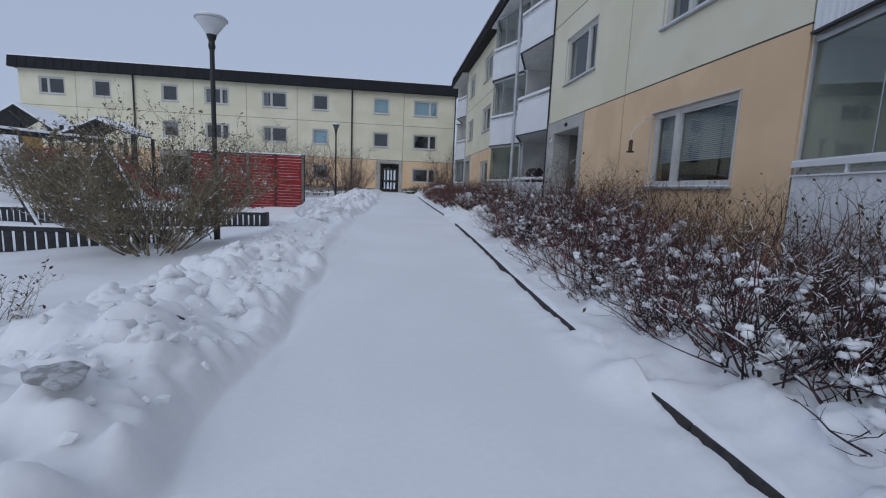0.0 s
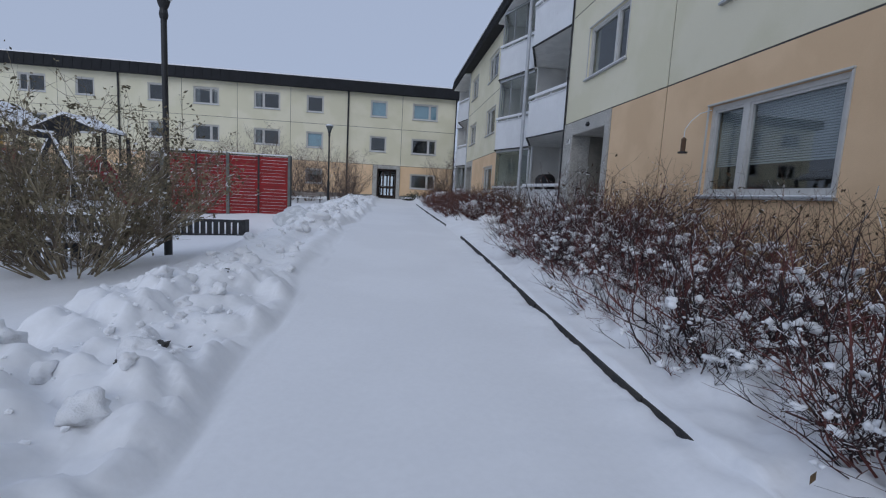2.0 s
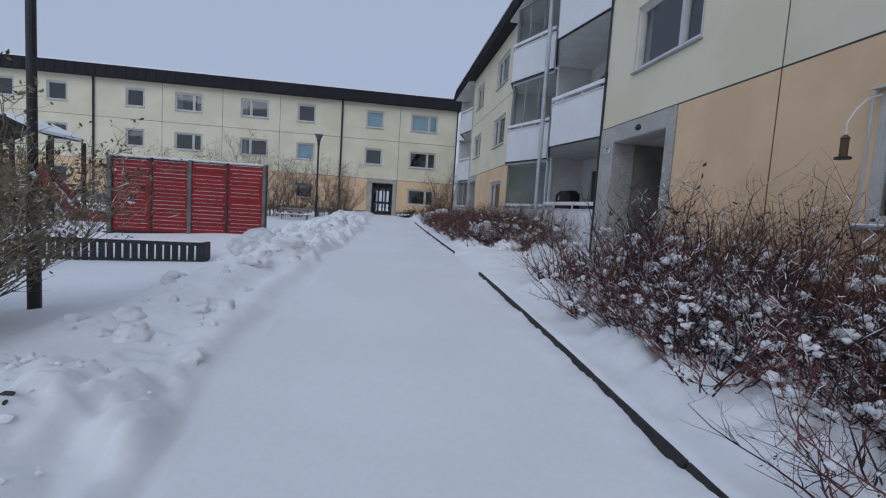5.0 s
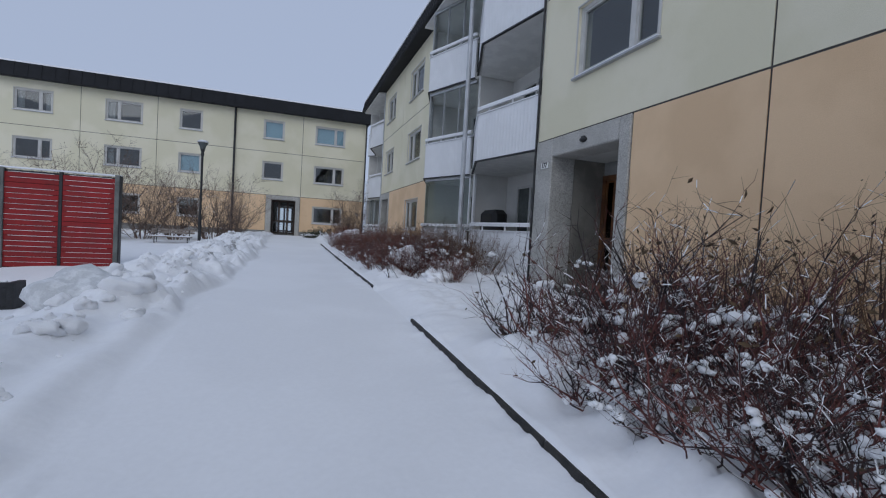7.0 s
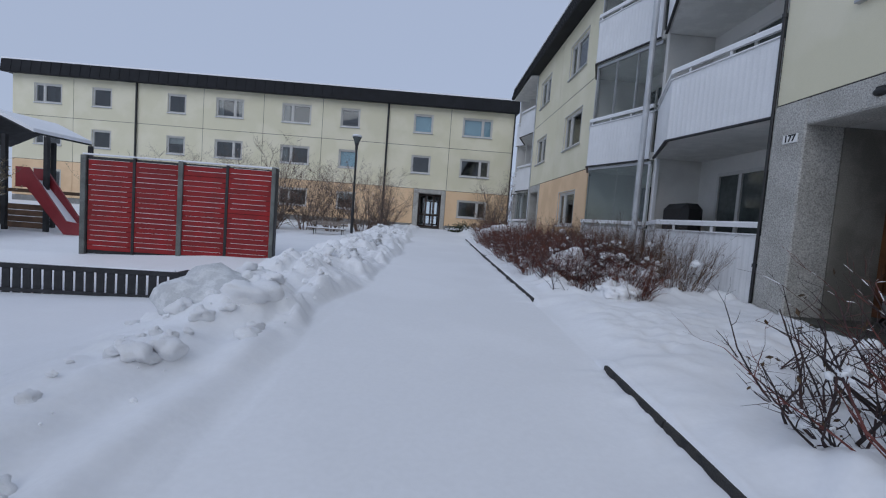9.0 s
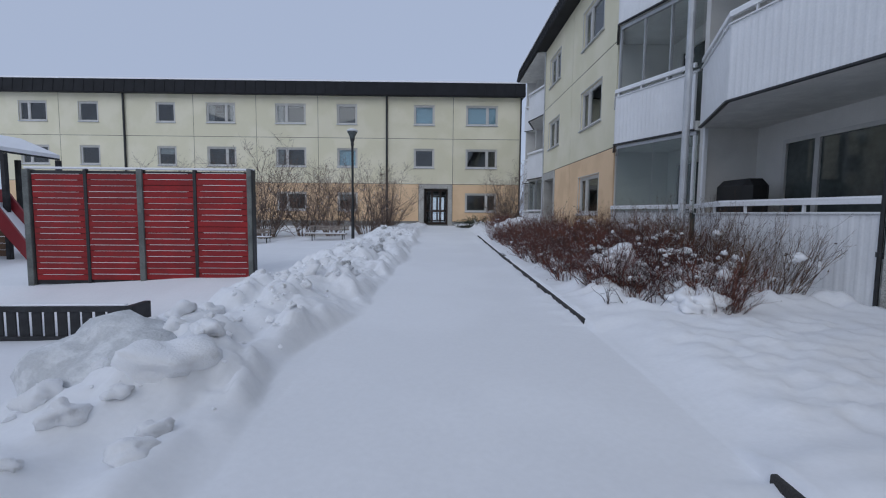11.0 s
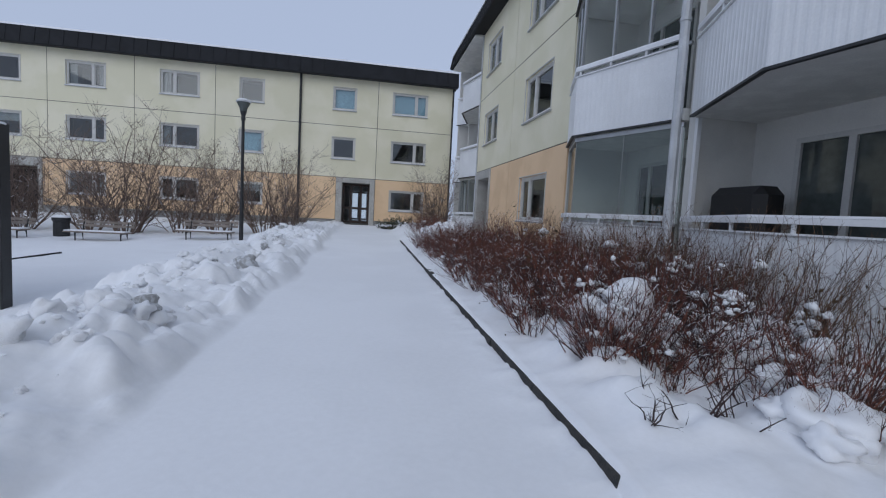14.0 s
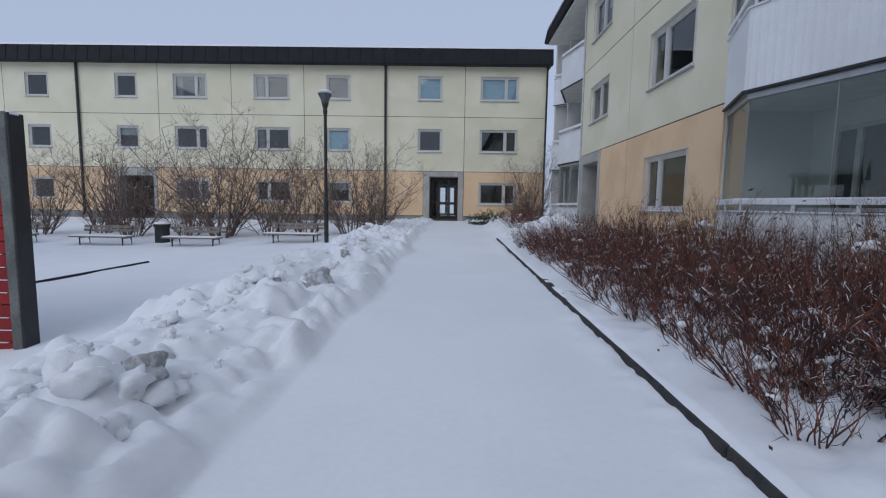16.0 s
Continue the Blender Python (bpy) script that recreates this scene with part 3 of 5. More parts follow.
def balcony(pts, level, parent, glazed, out=1):
    """One balcony: slab, parapet, handrail on posts, and sliding glass where it has it."""
    z0, z1, z2 = LEVELS[level]
    b = empty("balcony", "", "")
    b.parent = parent
    corrugated(pts, z0, z1, b, out)
    bm = bmesh.new()
    ins = [(BACK, pts[-1][1]), (BACK, pts[0][1])]
    for zz, lo in ((z0 + (0.04 if level else 0.35), z0 - 0.02 + (0.0 if level else 0.3)),):
        ring = [(p[0] + 0.06, p[1]) for p in pts] + ins
        bot, top = [bm.verts.new((x, y, lo)) for x, y in ring], [bm.verts.new((x, y, zz + 0.12)) for x, y in ring]
        bm.faces.new(bot)
        bm.faces.new(list(reversed(top)))
        for k in range(len(ring)):
            j = (k + 1) % len(ring)
            bm.faces.new((bot[k], bot[j], top[j], top[k]))
    bmesh.ops.recalc_face_normals(bm, faces=bm.faces)
    part("slab", bm, SOFFIT, b)
    if level:
        bm = bmesh.new()
        run(bm, pts, z0 - 0.035, z0 - 0.005, 0.06)
        part("edge_trim", bm, BLACK, b, "dark edge trim")
    bm = bmesh.new()
    run(bm, pts, z1 + 0.11, z1 + 0.17, 0.06)
    run(bm, pts, z1 + 0.002, z1 + 0.022, 0.07)
    rail = part("handrail", bm, WHITE, b, "white handrail with snow on it")
    bm = bmesh.new()
    run(bm, pts, z1 + 0.172, z1 + 0.195, 0.05)
    part("snow", bm, SNOW, rail)
    for i in range(1, 5):
        p, t = polyline_at(pts, length(pts) * i / 5)
        bm = bmesh.new()
        box(bm, (p.x - 0.015, p.y - 0.015, z1 + 0.022), (p.x + 0.015, p.y + 0.015, z1 + 0.11))
        part("rail_post", bm, WHITE, rail)
    if level == 0:
        for (x, y), step in ((pts[0], 0.05), (pts[-1], -0.05)):
            if x < 4.9:
                continue
            bm = bmesh.new()
            box(bm, (x + 0.05, y + step - 0.03, z1 + 0.024), (x + 0.12, y + step + 0.03, z2 - 0.005), 0.004)
            part("end_post", bm, WHITE, b, "white upright at the balcony's end")
    if glazed:
        inner = [(p[0] + 0.09, p[1]) for p in pts]
        bm = bmesh.new()
        run(bm, inner, z2 - 0.08, z2 - 0.005, 0.07)
        run(bm, inner, z1 + 0.03, z1 + 0.075, 0.06)
        glazing = part("glazing_frame", bm, ALU, b, "grey aluminium glazing tracks")
        segs = []
        for p, q in zip(inner, inner[1:]):
            d = (Vector(q) - Vector(p)).length
            n = max(1, round(d / (0.75 if glazed == 1 else 1.05 if glazed == 3 else 1.6)))
            segs += [(Vector(p).lerp(Vector(q), i / n), Vector(p).lerp(Vector(q), (i + 1) / n)) for i in range(n)]
        for p, q in segs:
            bm = bmesh.new()
            run(bm, [tuple(p), tuple(q)], z1 + 0.075, z2 - 0.08, 0.01)
            part("pane", bm, SHADED if glazed == 3 else CLEAR, glazing).visible_shadow = False
            if glazed in (1, 3):
                bm = bmesh.new()
                r = 0.026 if glazed == 1 or tuple(q) in inner else 0.006
                box(bm, (q.x - r, q.y - r, z1 + 0.075), (q.x + r, q.y + r, z2 - 0.08))
                part("mullion", bm, ALU, glazing)
    return b


def bay(y0, y1, parent, first, second, glaze):
    """A recessed stack of balconies between two stretches of wall."""
    bm = bmesh.new()
    box(bm, (BACK, y0, 0.2), (BACK + 0.2, y1, 9.1))
    part("wall", bm, ROOM_PALE, parent)
    bm = bmesh.new()
    box(bm, (4.72, y0 - 0.2, 0.2), (BACK, y0 - 0.002, 9.1))
    part("wall", bm, ROOM_PALE, parent)
    bm = bmesh.new()
    box(bm, (4.72, y1 + 0.002, 0.2), (BACK, y1 + 0.2, 9.1))
    part("wall", bm, ROOM_PALE, parent)
    mid = (first[-1][1] + second[0][1]) / 2
    bm = bmesh.new()
    box(bm, (first[-1][0] + 0.12, mid - 0.07, 0.3), (BACK, mid + 0.07, 9.1))
    part("dividing_wall", bm, ROOM_PALE, parent)
    bm = bmesh.new()
    box(bm, (4.3, y0, 9.04), (BACK, y1, 9.14))
    part("soffit", bm, SOFFIT, parent)
    for pts, g in ((first, glaze[0]), (second, glaze[1])):
        for lv in range(3):
            balcony(pts, lv, parent, g[lv])
            lo, hi = min(p[1] for p in pts), max(p[1] for p in pts)
            z = LEVELS[lv][0] + (0.62 if lv == 0 else 0.35)
            bm = bmesh.new()
            u0, u1 = (lo + 0.25 * (hi - lo), lo + 0.83 * (hi - lo)) if pts is first else (lo + 0.4 * (hi - lo), hi - 0.5)
            zz = (max(z, 1.3), LEVELS[lv][2] - 0.32)
            for a, b_, c, d in ((u0, u1, zz[0], zz[0] + 0.07), (u0, u1, zz[1] - 0.07, zz[1]), (u0, u0 + 0.07, zz[0] + 0.07, zz[1] - 0.07), (u1 - 0.07, u1, zz[0] + 0.07, zz[1] - 0.07), ((u0 + 2 * u1) / 3, (u0 + 2 * u1) / 3 + 0.09, zz[0] + 0.07, zz[1] - 0.07)):
                box(bm, (BACK - 0.06, a, c), (BACK - 0.004, b_, d))
            w = part("balcony_window", bm, FRAME, parent)
            # no room behind: the pane is opaque, its dark colour paints the unlit interior
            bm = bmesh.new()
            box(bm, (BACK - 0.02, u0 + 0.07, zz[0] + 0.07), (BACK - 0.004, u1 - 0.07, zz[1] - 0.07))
            part("pane", bm, DARK_INSIDE, w, "opaque reflecting pane with the dim room put into its colour")


# opaque and glossy; the darkness seen behind glass is put into the base colour
DARK_INSIDE = material("painted_dark_interior", (0.085, 0.10, 0.095), 0.06, 0, 0.3, 1.0, 10.0, 0.0)

# the long block beside the path
east = empty("apartment_building", "three-storey cream block with peach ground floor and white balconies", "building")
WIN_E = [
    (6.08, 8.18, 1.87, 3.21, 0.68, "slats"), (6.20, 8.15, 4.72, 5.93, 0.66, "curtain"), (10.90, 12.75, 4.72, 5.93, 0.30, ""), (6.20, 8.15, 7.30, 8.48, 0.66, ""), (10.90, 12.75, 7.30, 8.48, 0.3, ""),
    (22.42, 24.28, 1.97, 3.17, 0.66, "curtain"), (22.42, 24.28, 4.72, 5.93, 0.66, ""), (22.42, 24.28, 7.30, 8.48, 0.66, "curtains"), (26.98, 28.62, 4.72, 5.85, 0.5, ""), (26.98, 28.62, 7.30, 8.45, 0.5, "half"),
]
for w in WIN_E:
    window(EAST, *w[:5], east, w[5])
holes = [w[:4] for w in WIN_E]
PORCH = (11.28, 13.86, 11.52, 13.30)
PORCH_B = (27.45, 29.45, 27.62, 29.20)
for a, b in ((5.08, 9.33), (9.33, 13.87), (21.32, 25.4), (25.4, 29.5)):
    for k, (c, d) in enumerate(((0.1, STOREY[0]), (STOREY[0], STOREY[1]), (STOREY[1], STOREY[2]))):
        e = min([b] + [p[0] for p in (PORCH, PORCH_B) if k == 0 and a < p[0] < b])
        panel(EAST, a, e, c, d, holes, PEACH if k == 0 else CREAM, east)
entrance(EAST, *PORCH, 0.95, 3.42, 1.30, east)
entrance(EAST, *PORCH_B, 1.2, 3.45, 1.0, east)
bm = bmesh.new()
fbox(bm, EAST, 11.52, 13.30, 3.17, 3.44, -1.32, -1.2)
part("door_lintel", bm, PLINTH, east)
glazed_door(EAST, 11.52, 13.30, 1.02, 3.17, -1.22, (11.57, 11.75, 12.60, 12.92, 13.25), east)
glazed_door(EAST, 27.62, 29.20, 1.22, 3.44, -0.95, (27.66, 28.0, 28.9, 29.16), east)
bm = bmesh.new()
box(bm, (5.98, 11.3, 0.9), (9.0, 13.4, 3.5))
bm.faces.remove(min(bm.faces, key=lambda f: f.calc_center_median().x))
part("stairwell", bm, ROOM, east)
# dark sealant in the joints
for a, b in ((5.1, 13.85), (21.34, 29.48)):
    for z in (STOREY[0], STOREY[1]):
        bm = bmesh.new()
        fbox(bm, EAST, a, b, z - 0.02, z + 0.02, -0.06, -0.006)
        part("joint", bm, JOINT, east)
for u, lo in ((9.33, 1.0), (25.4, 1.3)):
    bm = bmesh.new()
    fbox(bm, EAST, u - 0.015, u + 0.015, lo, 9.1, -0.06, -0.012)
    part("joint", bm, JOINT, east)
eave(EAST, -8.0, 34.0, 9.10, 9.72, east, 0.30)
BAY_A = [(4.66, 13.90), (4.24, 15.95), (4.98, 17.88)]
BAY_B = [(4.98, 18.12), (4.20, 20.10), (4.66, 21.30)]
bay(13.88, 21.31, east, BAY_A, BAY_B, ((0, 0, 0), (3, 1, 1)))
BAY_C = [(4.66, 29.53), (4.30, 31.2), (4.98, 33.2)]
BAY_D = [(4.98, 33.4), (4.6, 33.8)]
bay(29.51, 33.9, east, BAY_C, BAY_D, ((1, 0, 0), (0, 0, 0)))
BAY_E = [(4.98, 1.05), (4.20, 3.05), (4.66, 5.05)]
BAY_F = [(4.66, -2.3), (4.24, -1.2), (4.98, 0.85)]
bay(-2.35, 5.07, east, BAY_F, BAY_E, ((1, 1, 1), (3, 0, 0)))
downpipe(EAST, 17.72, 0.7, 9.1, 0.06, 0.066, PIPE, east)
downpipe(EAST, 13.885, 0.95, 9.1, 0.03, 0.022, BLACK, east)
downpipe(EAST, 29.5, 0.9, 9.1, 0.03, 0.03, PIPE, east)
bm = bmesh.new()
box(bm, (BACK + 0.2, -8, 0.1), (14.0, 5.0, 9.2))
box(bm, (9.2, 5.2, 0.1), (14.0, 29.5, 9.2))
box(bm, (BACK + 0.2, 29.6, 0.1), (14.0, 34.0, 9.2))
box(bm, (4.7, -8, 0.1), (6.1, -2.6, 9.0))
part("core_wall", bm, CREAM, east)

# the block across the end of the path
north = empty("apartment_building", "long three-storey cream block with black fascia and peach ground floor", "building")
COLS = [(-25.83, -24.14, 0.35, ""), (-22.20, -21.02, 0, ""), (-17.45, -16.33, 0, "half"), (-14.38, -12.65, 0.68, "curtains"), (-10.15, -8.33, 0.36, "curtain"), (-6.36, -5.16, 0, "half"), (-1.60, -0.38, 0, ""), (1.62, 3.53, 0.68, "")]
ROWS_V = [(2.08, 3.20), (4.78, 5.92), (7.40, 8.58)]
WIN_N = []
for i, (a, b, s, dress) in enumerate(COLS):
    for k, (c, d) in enumerate(ROWS_V):
        if k == 0 and i in (2, 6):
            continue
        hang = dress
        if (i, k) in ((6, 2), (7, 2), (5, 1)):
            hang = "blue"
        elif (i + k) % 3 == 1:
            hang = ""
        WIN_N.append((a, b, c, d, s, hang))
for w in WIN_N:
    window(NORTH, *w[:5], north, w[5])
holes = [w[:4] for w in WIN_N]
GATE = (-1.32, 0.80, -0.98, 0.52)
GATE_B = (-17.75, -15.45, -17.5, -15.65)
SPLITS = (-27.2, -23.4, -19.4, -15.2, -11.35, -7.55, -3.3, 0.80, 5.0)
for a, b in zip(SPLITS, SPLITS[1:]):
    for k, (c, d) in enumerate(((1.45, STOREY[0]), (STOREY[0], STOREY[1]), (STOREY[1], STOREY[2]))):
        spans = [(a, b)]
        for g in (GATE, GATE_B):
            if k == 0 and g[0] < b and g[1] > a:
                spans = [(p, q) for p, q in ((a, g[0]), (g[1], b)) if q - p > 0.05]
        for p, q in spans:
            panel(NORTH, p, q, c, d, holes, PEACH if k == 0 else CREAM, north)
for a, b in ((-27.2, GATE_B[0]), (GATE_B[1], GATE[0]), (GATE[1], 5.0)):
    bm = bmesh.new()
    fbox(bm, NORTH, a, b, 0.3, 1.44, -0.3, -0.02)
    part("plinth", bm, PLINTH, north)
for z in STOREY[:2]:
    bm = bmesh.new()
    fbox(bm, NORTH, -27.1, 4.9, z - 0.02, z + 0.02, -0.06, -0.006)
    part("joint", bm, JOINT, north)
for u in SPLITS[1:-1]:
    bm = bmesh.new()
    fbox(bm, NORTH, u - 0.015, u + 0.015, 3.8, 9.1, -0.06, -0.012)
    part("joint", bm, JOINT, north)
entrance(NORTH, *GATE, 1.25, 3.50, 1.0, north)
entrance(NORTH, *GATE_B, 1.15, 3.35, 1.0, north)
glazed_door(NORTH, -0.98, 0.52, 1.25, 3.50, -0.8, (-0.94, -0.50, 0.04, 0.48), north, False, DARKWOOD, CLEAR)
glazed_door(NORTH, -17.5, -15.65, 1.15, 3.35, -0.95, (-17.46, -17.0, -16.1, -15.7), north, False, DARKWOOD)
bm = bmesh.new()
fbox(bm, NORTH, -1.5, -0.9, 1.0, 3.7, -10.9, -1.0)
fbox(bm, NORTH, 0.5, 1.1, 1.0, 3.7, -10.9, -1.0)
fbox(bm, NORTH, -0.9, 0.5, 3.5, 3.7, -10.9, -1.0)
part("passage_wall", bm, ROOM, north)
bm = bmesh.new()
fbox(bm, NORTH, -0.9, 0.5, 1.0, 1.24, -10.9, -1.0)
part("passage_floor", bm, PLINTH, north)
glazed_door(NORTH, -0.9, 0.5, 1.26, 3.48, -10.6, (-0.86, -0.2, 0.46), north, False, DARKWOOD, CLEAR)
eave(NORTH, -27.5, 5.15, 9.04, 9.87, north, 0.6)
for u in (-19.4, -3.3):
    downpipe(NORTH, u, 1.25, 9.1, 0.09, 0.062, BLACK, north)
downpipe(NORTH, 4.98, 1.3, 9.1, 0.06, 0.05, BLACK, north)
bm = bmesh.new()
fbox(bm, NORTH, -27.2, -26.7, 0.3, 9.1, -11.0, -0.3)
fbox(bm, NORTH, 4.5, 5.0, 0.3, 9.1, -11.0, -0.3)
fbox(bm, NORTH, -27.2, -1.6, 0.3, 9.1, -11.0, -10.7)
fbox(bm, NORTH, 1.1, 5.0, 0.3, 9.1, -11.0, -10.7)
fbox(bm, NORTH, -1.6, 1.1, 3.7, 9.1, -11.0, -10.7)
part("core_wall", bm, CREAM, north)
bm = bmesh.new()
fbox(bm, NORTH, -27.2, 5.0, 9.0, 9.3, -11.0, -2.9)
part("roof_deck", bm, ROOF, north)

# house number and porch lamp
sign = empty("house_number_sign", "white enamel house number plate reading 177", "sign")
bm = bmesh.new()
fbox(bm, EAST, 13.39, 13.63, 3.22, 3.335, 0.031, 0.047, 0.003)
part("plate", bm, PLATE, sign)
txt = bpy.data.curves.new("digits", "FONT")
txt.body, txt.size, txt.align_x, txt.align_y, txt.extrude, txt.offset = "177", 0.125, "CENTER", "CENTER", 0.002, 0.004
digits = new("digits", txt)
digits.matrix_world = pose(4.68 - 0.050, 13.51, 3.278, 90, 0, -90)
digits.parent = sign
txt.materials.append(INK)
lamp = empty("porch_lamp", "dark oval bulkhead lamp above the porch", "lamp")
bm = bmesh.new()
bmesh.ops.create_uvsphere(bm, u_segments=16, v_segments=8, radius=1, matrix=Matrix.Translation((4.645, 12.36, 3.57)) @ Matrix.Diagonal((0.06, 0.085, 0.045, 1)))
part("housing", bm, BLACK, lamp, smooth=True)
bm = bmesh.new()
fbox(bm, EAST, 12.31, 12.41, 3.54, 3.63, 0.026, 0.065, 0.01)
part("bracket", bm, BLACK, lamp)


# ---- kerb ----
kerb = empty("kerb", "dark stone kerb showing between path and snowy bed", "kerb", kind="structure")
kb = bmesh.new()
box(kb, (0, 0.002, -0.22), (0.13, 0.998, 0.0), 0.006)
kerb_mesh = mesh_of("kerb_stone", kb, KERB)
for a, b in KERBS:
    y = a
    while y < b - 0.3:
        st = new("kerb_stone", kerb_mesh)
        z0, z1 = along(LANE, y), along(LANE, min(y + 1, b))
        st.matrix_world = Matrix.Translation((KERB_X - 0.004 + random.uniform(-0.008, 0.008), y, z0 + 0.018)) @ Euler((math.atan2(z1 - z0, 1.0), 0, radians(random.uniform(-0.4, 0.4)))).to_matrix().to_4x4() @ Matrix.Diagonal((1, min(1.0, b - y), 1, 1))
        st.parent = kerb
        y += 1.0


# ---- bare shrubs ----
def twig_data(rng, verts, faces, pts, radii):
    base = len(verts)
    n = 3
    for i, p in enumerate(pts):
        d = (pts[min(i + 1, len(pts) - 1)] - pts[max(i - 1, 0)])
        a = d.orthogonal().normalized() if d.length > 1e-6 else Vector((1, 0, 0))
        b = d.normalized().cross(a)
        for k in range(n):
            c = 2 * math.pi * k / n
            verts.append(p + radii[i] * (math.cos(c) * a + math.sin(c) * b))
    for i in range(len(pts) - 1):
        for k in range(n):
            q, r = base + i * n + k, base + i * n + (k + 1) % n
            faces.append((q, r, r + n, q + n))


def limb(rng, verts, faces, p, d, size, r, steps, bend, up, tips):
    pts, rad = [p.copy()], [r]
    for i in range(steps):
        d = (d + Vector((rng.uniform(-bend, bend), rng.uniform(-bend, bend), rng.uniform(-bend, bend) * 0.6 + up))).normalized()
        p = p + d * (size / steps)
        pts.append(p.copy())
        rad.append(r * (1 - 0.72 * (i + 1) / steps))
    twig_data(rng, verts, faces, pts, rad)
    tips.append(pts[-1])
    return pts, rad, d


def dust(rng, cv, cf, pts, rad, share):
    """Thin ridges of snow on the upper side of a twig."""
    for i in range(len(pts) - 1):
        d = pts[i + 1] - pts[i]
        if rng.random() > share or abs(d.normalized().z) > 0.9:
            continue
        a, b = pts[i].lerp(pts[i + 1], rng.uniform(0, 0.3)), pts[i].lerp(pts[i + 1], rng.uniform(0.6, 1.0))
        w = d.cross(Vector((0, 0, 1))).normalized() * (rad[i] * 0.8 + 0.0008)
        up = Vector((0, 0, rad[i] * 1.3 + 0.002))
        k = len(cv)
        cv += [a - w, a + w, b + w, b - w, a.lerp(b, 0.25) + up, a.lerp(b, 0.75) + up]
        cf += [(k, k + 1, k + 4), (k + 2, k + 3, k + 5), (k + 1, k + 2, k + 5, k + 4), (k + 3, k, k + 4, k + 5)]


def shrub_meshes(seed, h, spread, stems, twigs, r, lean=0.75, bend=0.28, foot=0.14, sub=2, fork=0.75, leaves=0, clumps=0, clump_size=0.07, clump_at=(0.15, 0.6), dusted=0.07, even=0.65, first=1):
    """Bare branches, dry buds and caught snow, as plain vertex lists."""
    rng = random.Random(seed)
    verts, faces, tips = [], [], []
    joints = []
    cv, cf = [], []
    for _ in range(stems):
        a = rng.uniform(0, 2 * math.pi)
        q = lean * math.sqrt(rng.random())
        d = Vector((math.cos(a) * q * spread, math.sin(a) * q * spread, 1.0)).normalized()
        p = Vector((math.cos(a), math.sin(a), 0)) * foot * rng.random() ** 0.5 + Vector((0, 0, -0.12))
        size = h * rng.uniform(even, 1.08)
        pts, rad, _d = limb(rng, verts, faces, p, d, size, r * rng.uniform(0.7, 1.25), 6, bend, 0.05, tips)
        joints += pts[1:]
        dust(rng, cv, cf, pts, rad, dusted)
        for i in range(twigs):
            k = rng.randrange(first, len(pts))
            dd = (pts[k] - pts[k - 1]).normalized()
            side = Vector((rng.uniform(-1, 1), rng.uniform(-1, 1), rng.uniform(-0.15, 0.9)))
            tp, tr, td = limb(rng, verts, faces, pts[k], (dd * (1 - fork) + side * fork).normalized(), h * rng.uniform(0.13, 0.36), max(0.0017 * max(1.0, h), rad[k] * 0.62), 4, bend * 1.2, 0.06, tips)
            joints += tp[1:]
            dust(rng, cv, cf, tp, tr, dusted)
            for _s in range(sub):
                m = rng.randrange(1, 4)
                sd = Vector((rng.uniform(-1, 1), rng.uniform(-1, 1), rng.uniform(0, 1))).normalized()
                limb(rng, verts, faces, tp[m], sd, h * rng.uniform(0.05, 0.15), max(0.0014 * max(1.0, h), tr[m] * 0.6), 2, bend, 0.05, tips)
    lv, lf = [], []
    for _ in range(leaves):
        c = rng.choice(tips) + Vector((rng.gauss(0, 0.015), rng.gauss(0, 0.015), rng.gauss(0, 0.02)))
        s = rng.uniform(0.010, 0.028)
        u = Vector((rng.gauss(0, 1), rng.gauss(0, 1), rng.gauss(0, 1))).normalized()
        v = u.orthogonal().normalized()
        b = len(lv)
        lv += [c - u * s, c + v * s * 0.5, c + u * s, c - v * s * 0.5, c + u.cross(v) * s * 0.35]
        lf += [(b, b + 1, b + 4), (b + 1, b + 2, b + 4), (b + 2, b + 3, b + 4), (b + 3, b, b + 4)]
    low = [j for j in joints if clump_at[0] * h < j.z < clump_at[1] * h]
    for _ in range(clumps):
        heart = rng.choice(low)
        for _k in range(rng.randint(2, 5)):
            s = clump_size * rng.uniform(0.3, 1.0)
            c = heart + Vector((rng.gauss(0, 1), rng.gauss(0, 1), rng.gauss(0, 0.5))) * clump_size * 0.8
            t = bmesh.new()
            bmesh.ops.create_icosphere(t, subdivisions=2, radius=1)
            off = Vector((rng.uniform(0, 50), rng.uniform(0, 50), 0))
            b = len(cv)
            lean_x, lean_y = rng.uniform(0.8, 1.5), rng.uniform(0.7, 1.2)
            for w in t.verts:
                k = 1 + 0.8 * noise.noise(w.co * 1.6 + off)
                cv.append(c + Vector((w.co.x * s * k * lean_x, w.co.y * s * k * lean_y, w.co.z * s * k * 0.8)))
            cf += [tuple(b + w.index for w in f.verts) for f in t.faces]
            t.free()
    return (verts, faces), (lv, lf), (cv, cf)


def shrub(name, label, mats, params, group=""):
    """A shrub at the origin; returns the thing, to be copied."""
    root = empty(name, label, "shrub", group)
    for pname, data, mat, smooth in zip(("crown", "leaves", "snow"), shrub_meshes(**params), mats, (False, False, True)):
        if data[1]:
            me = bpy.data.meshes.new(pname)
            me.from_pydata([tuple(v) for v in data[0]], [], data[1])
            me.materials.append(mat)
            if smooth:
                me.polygons.foreach_set("use_smooth", [True] * len(me.polygons))
            ob = new(pname, me)
            ob.parent = root
            if pname != "crown":
                ob["kind"] = "stuff"
    return root


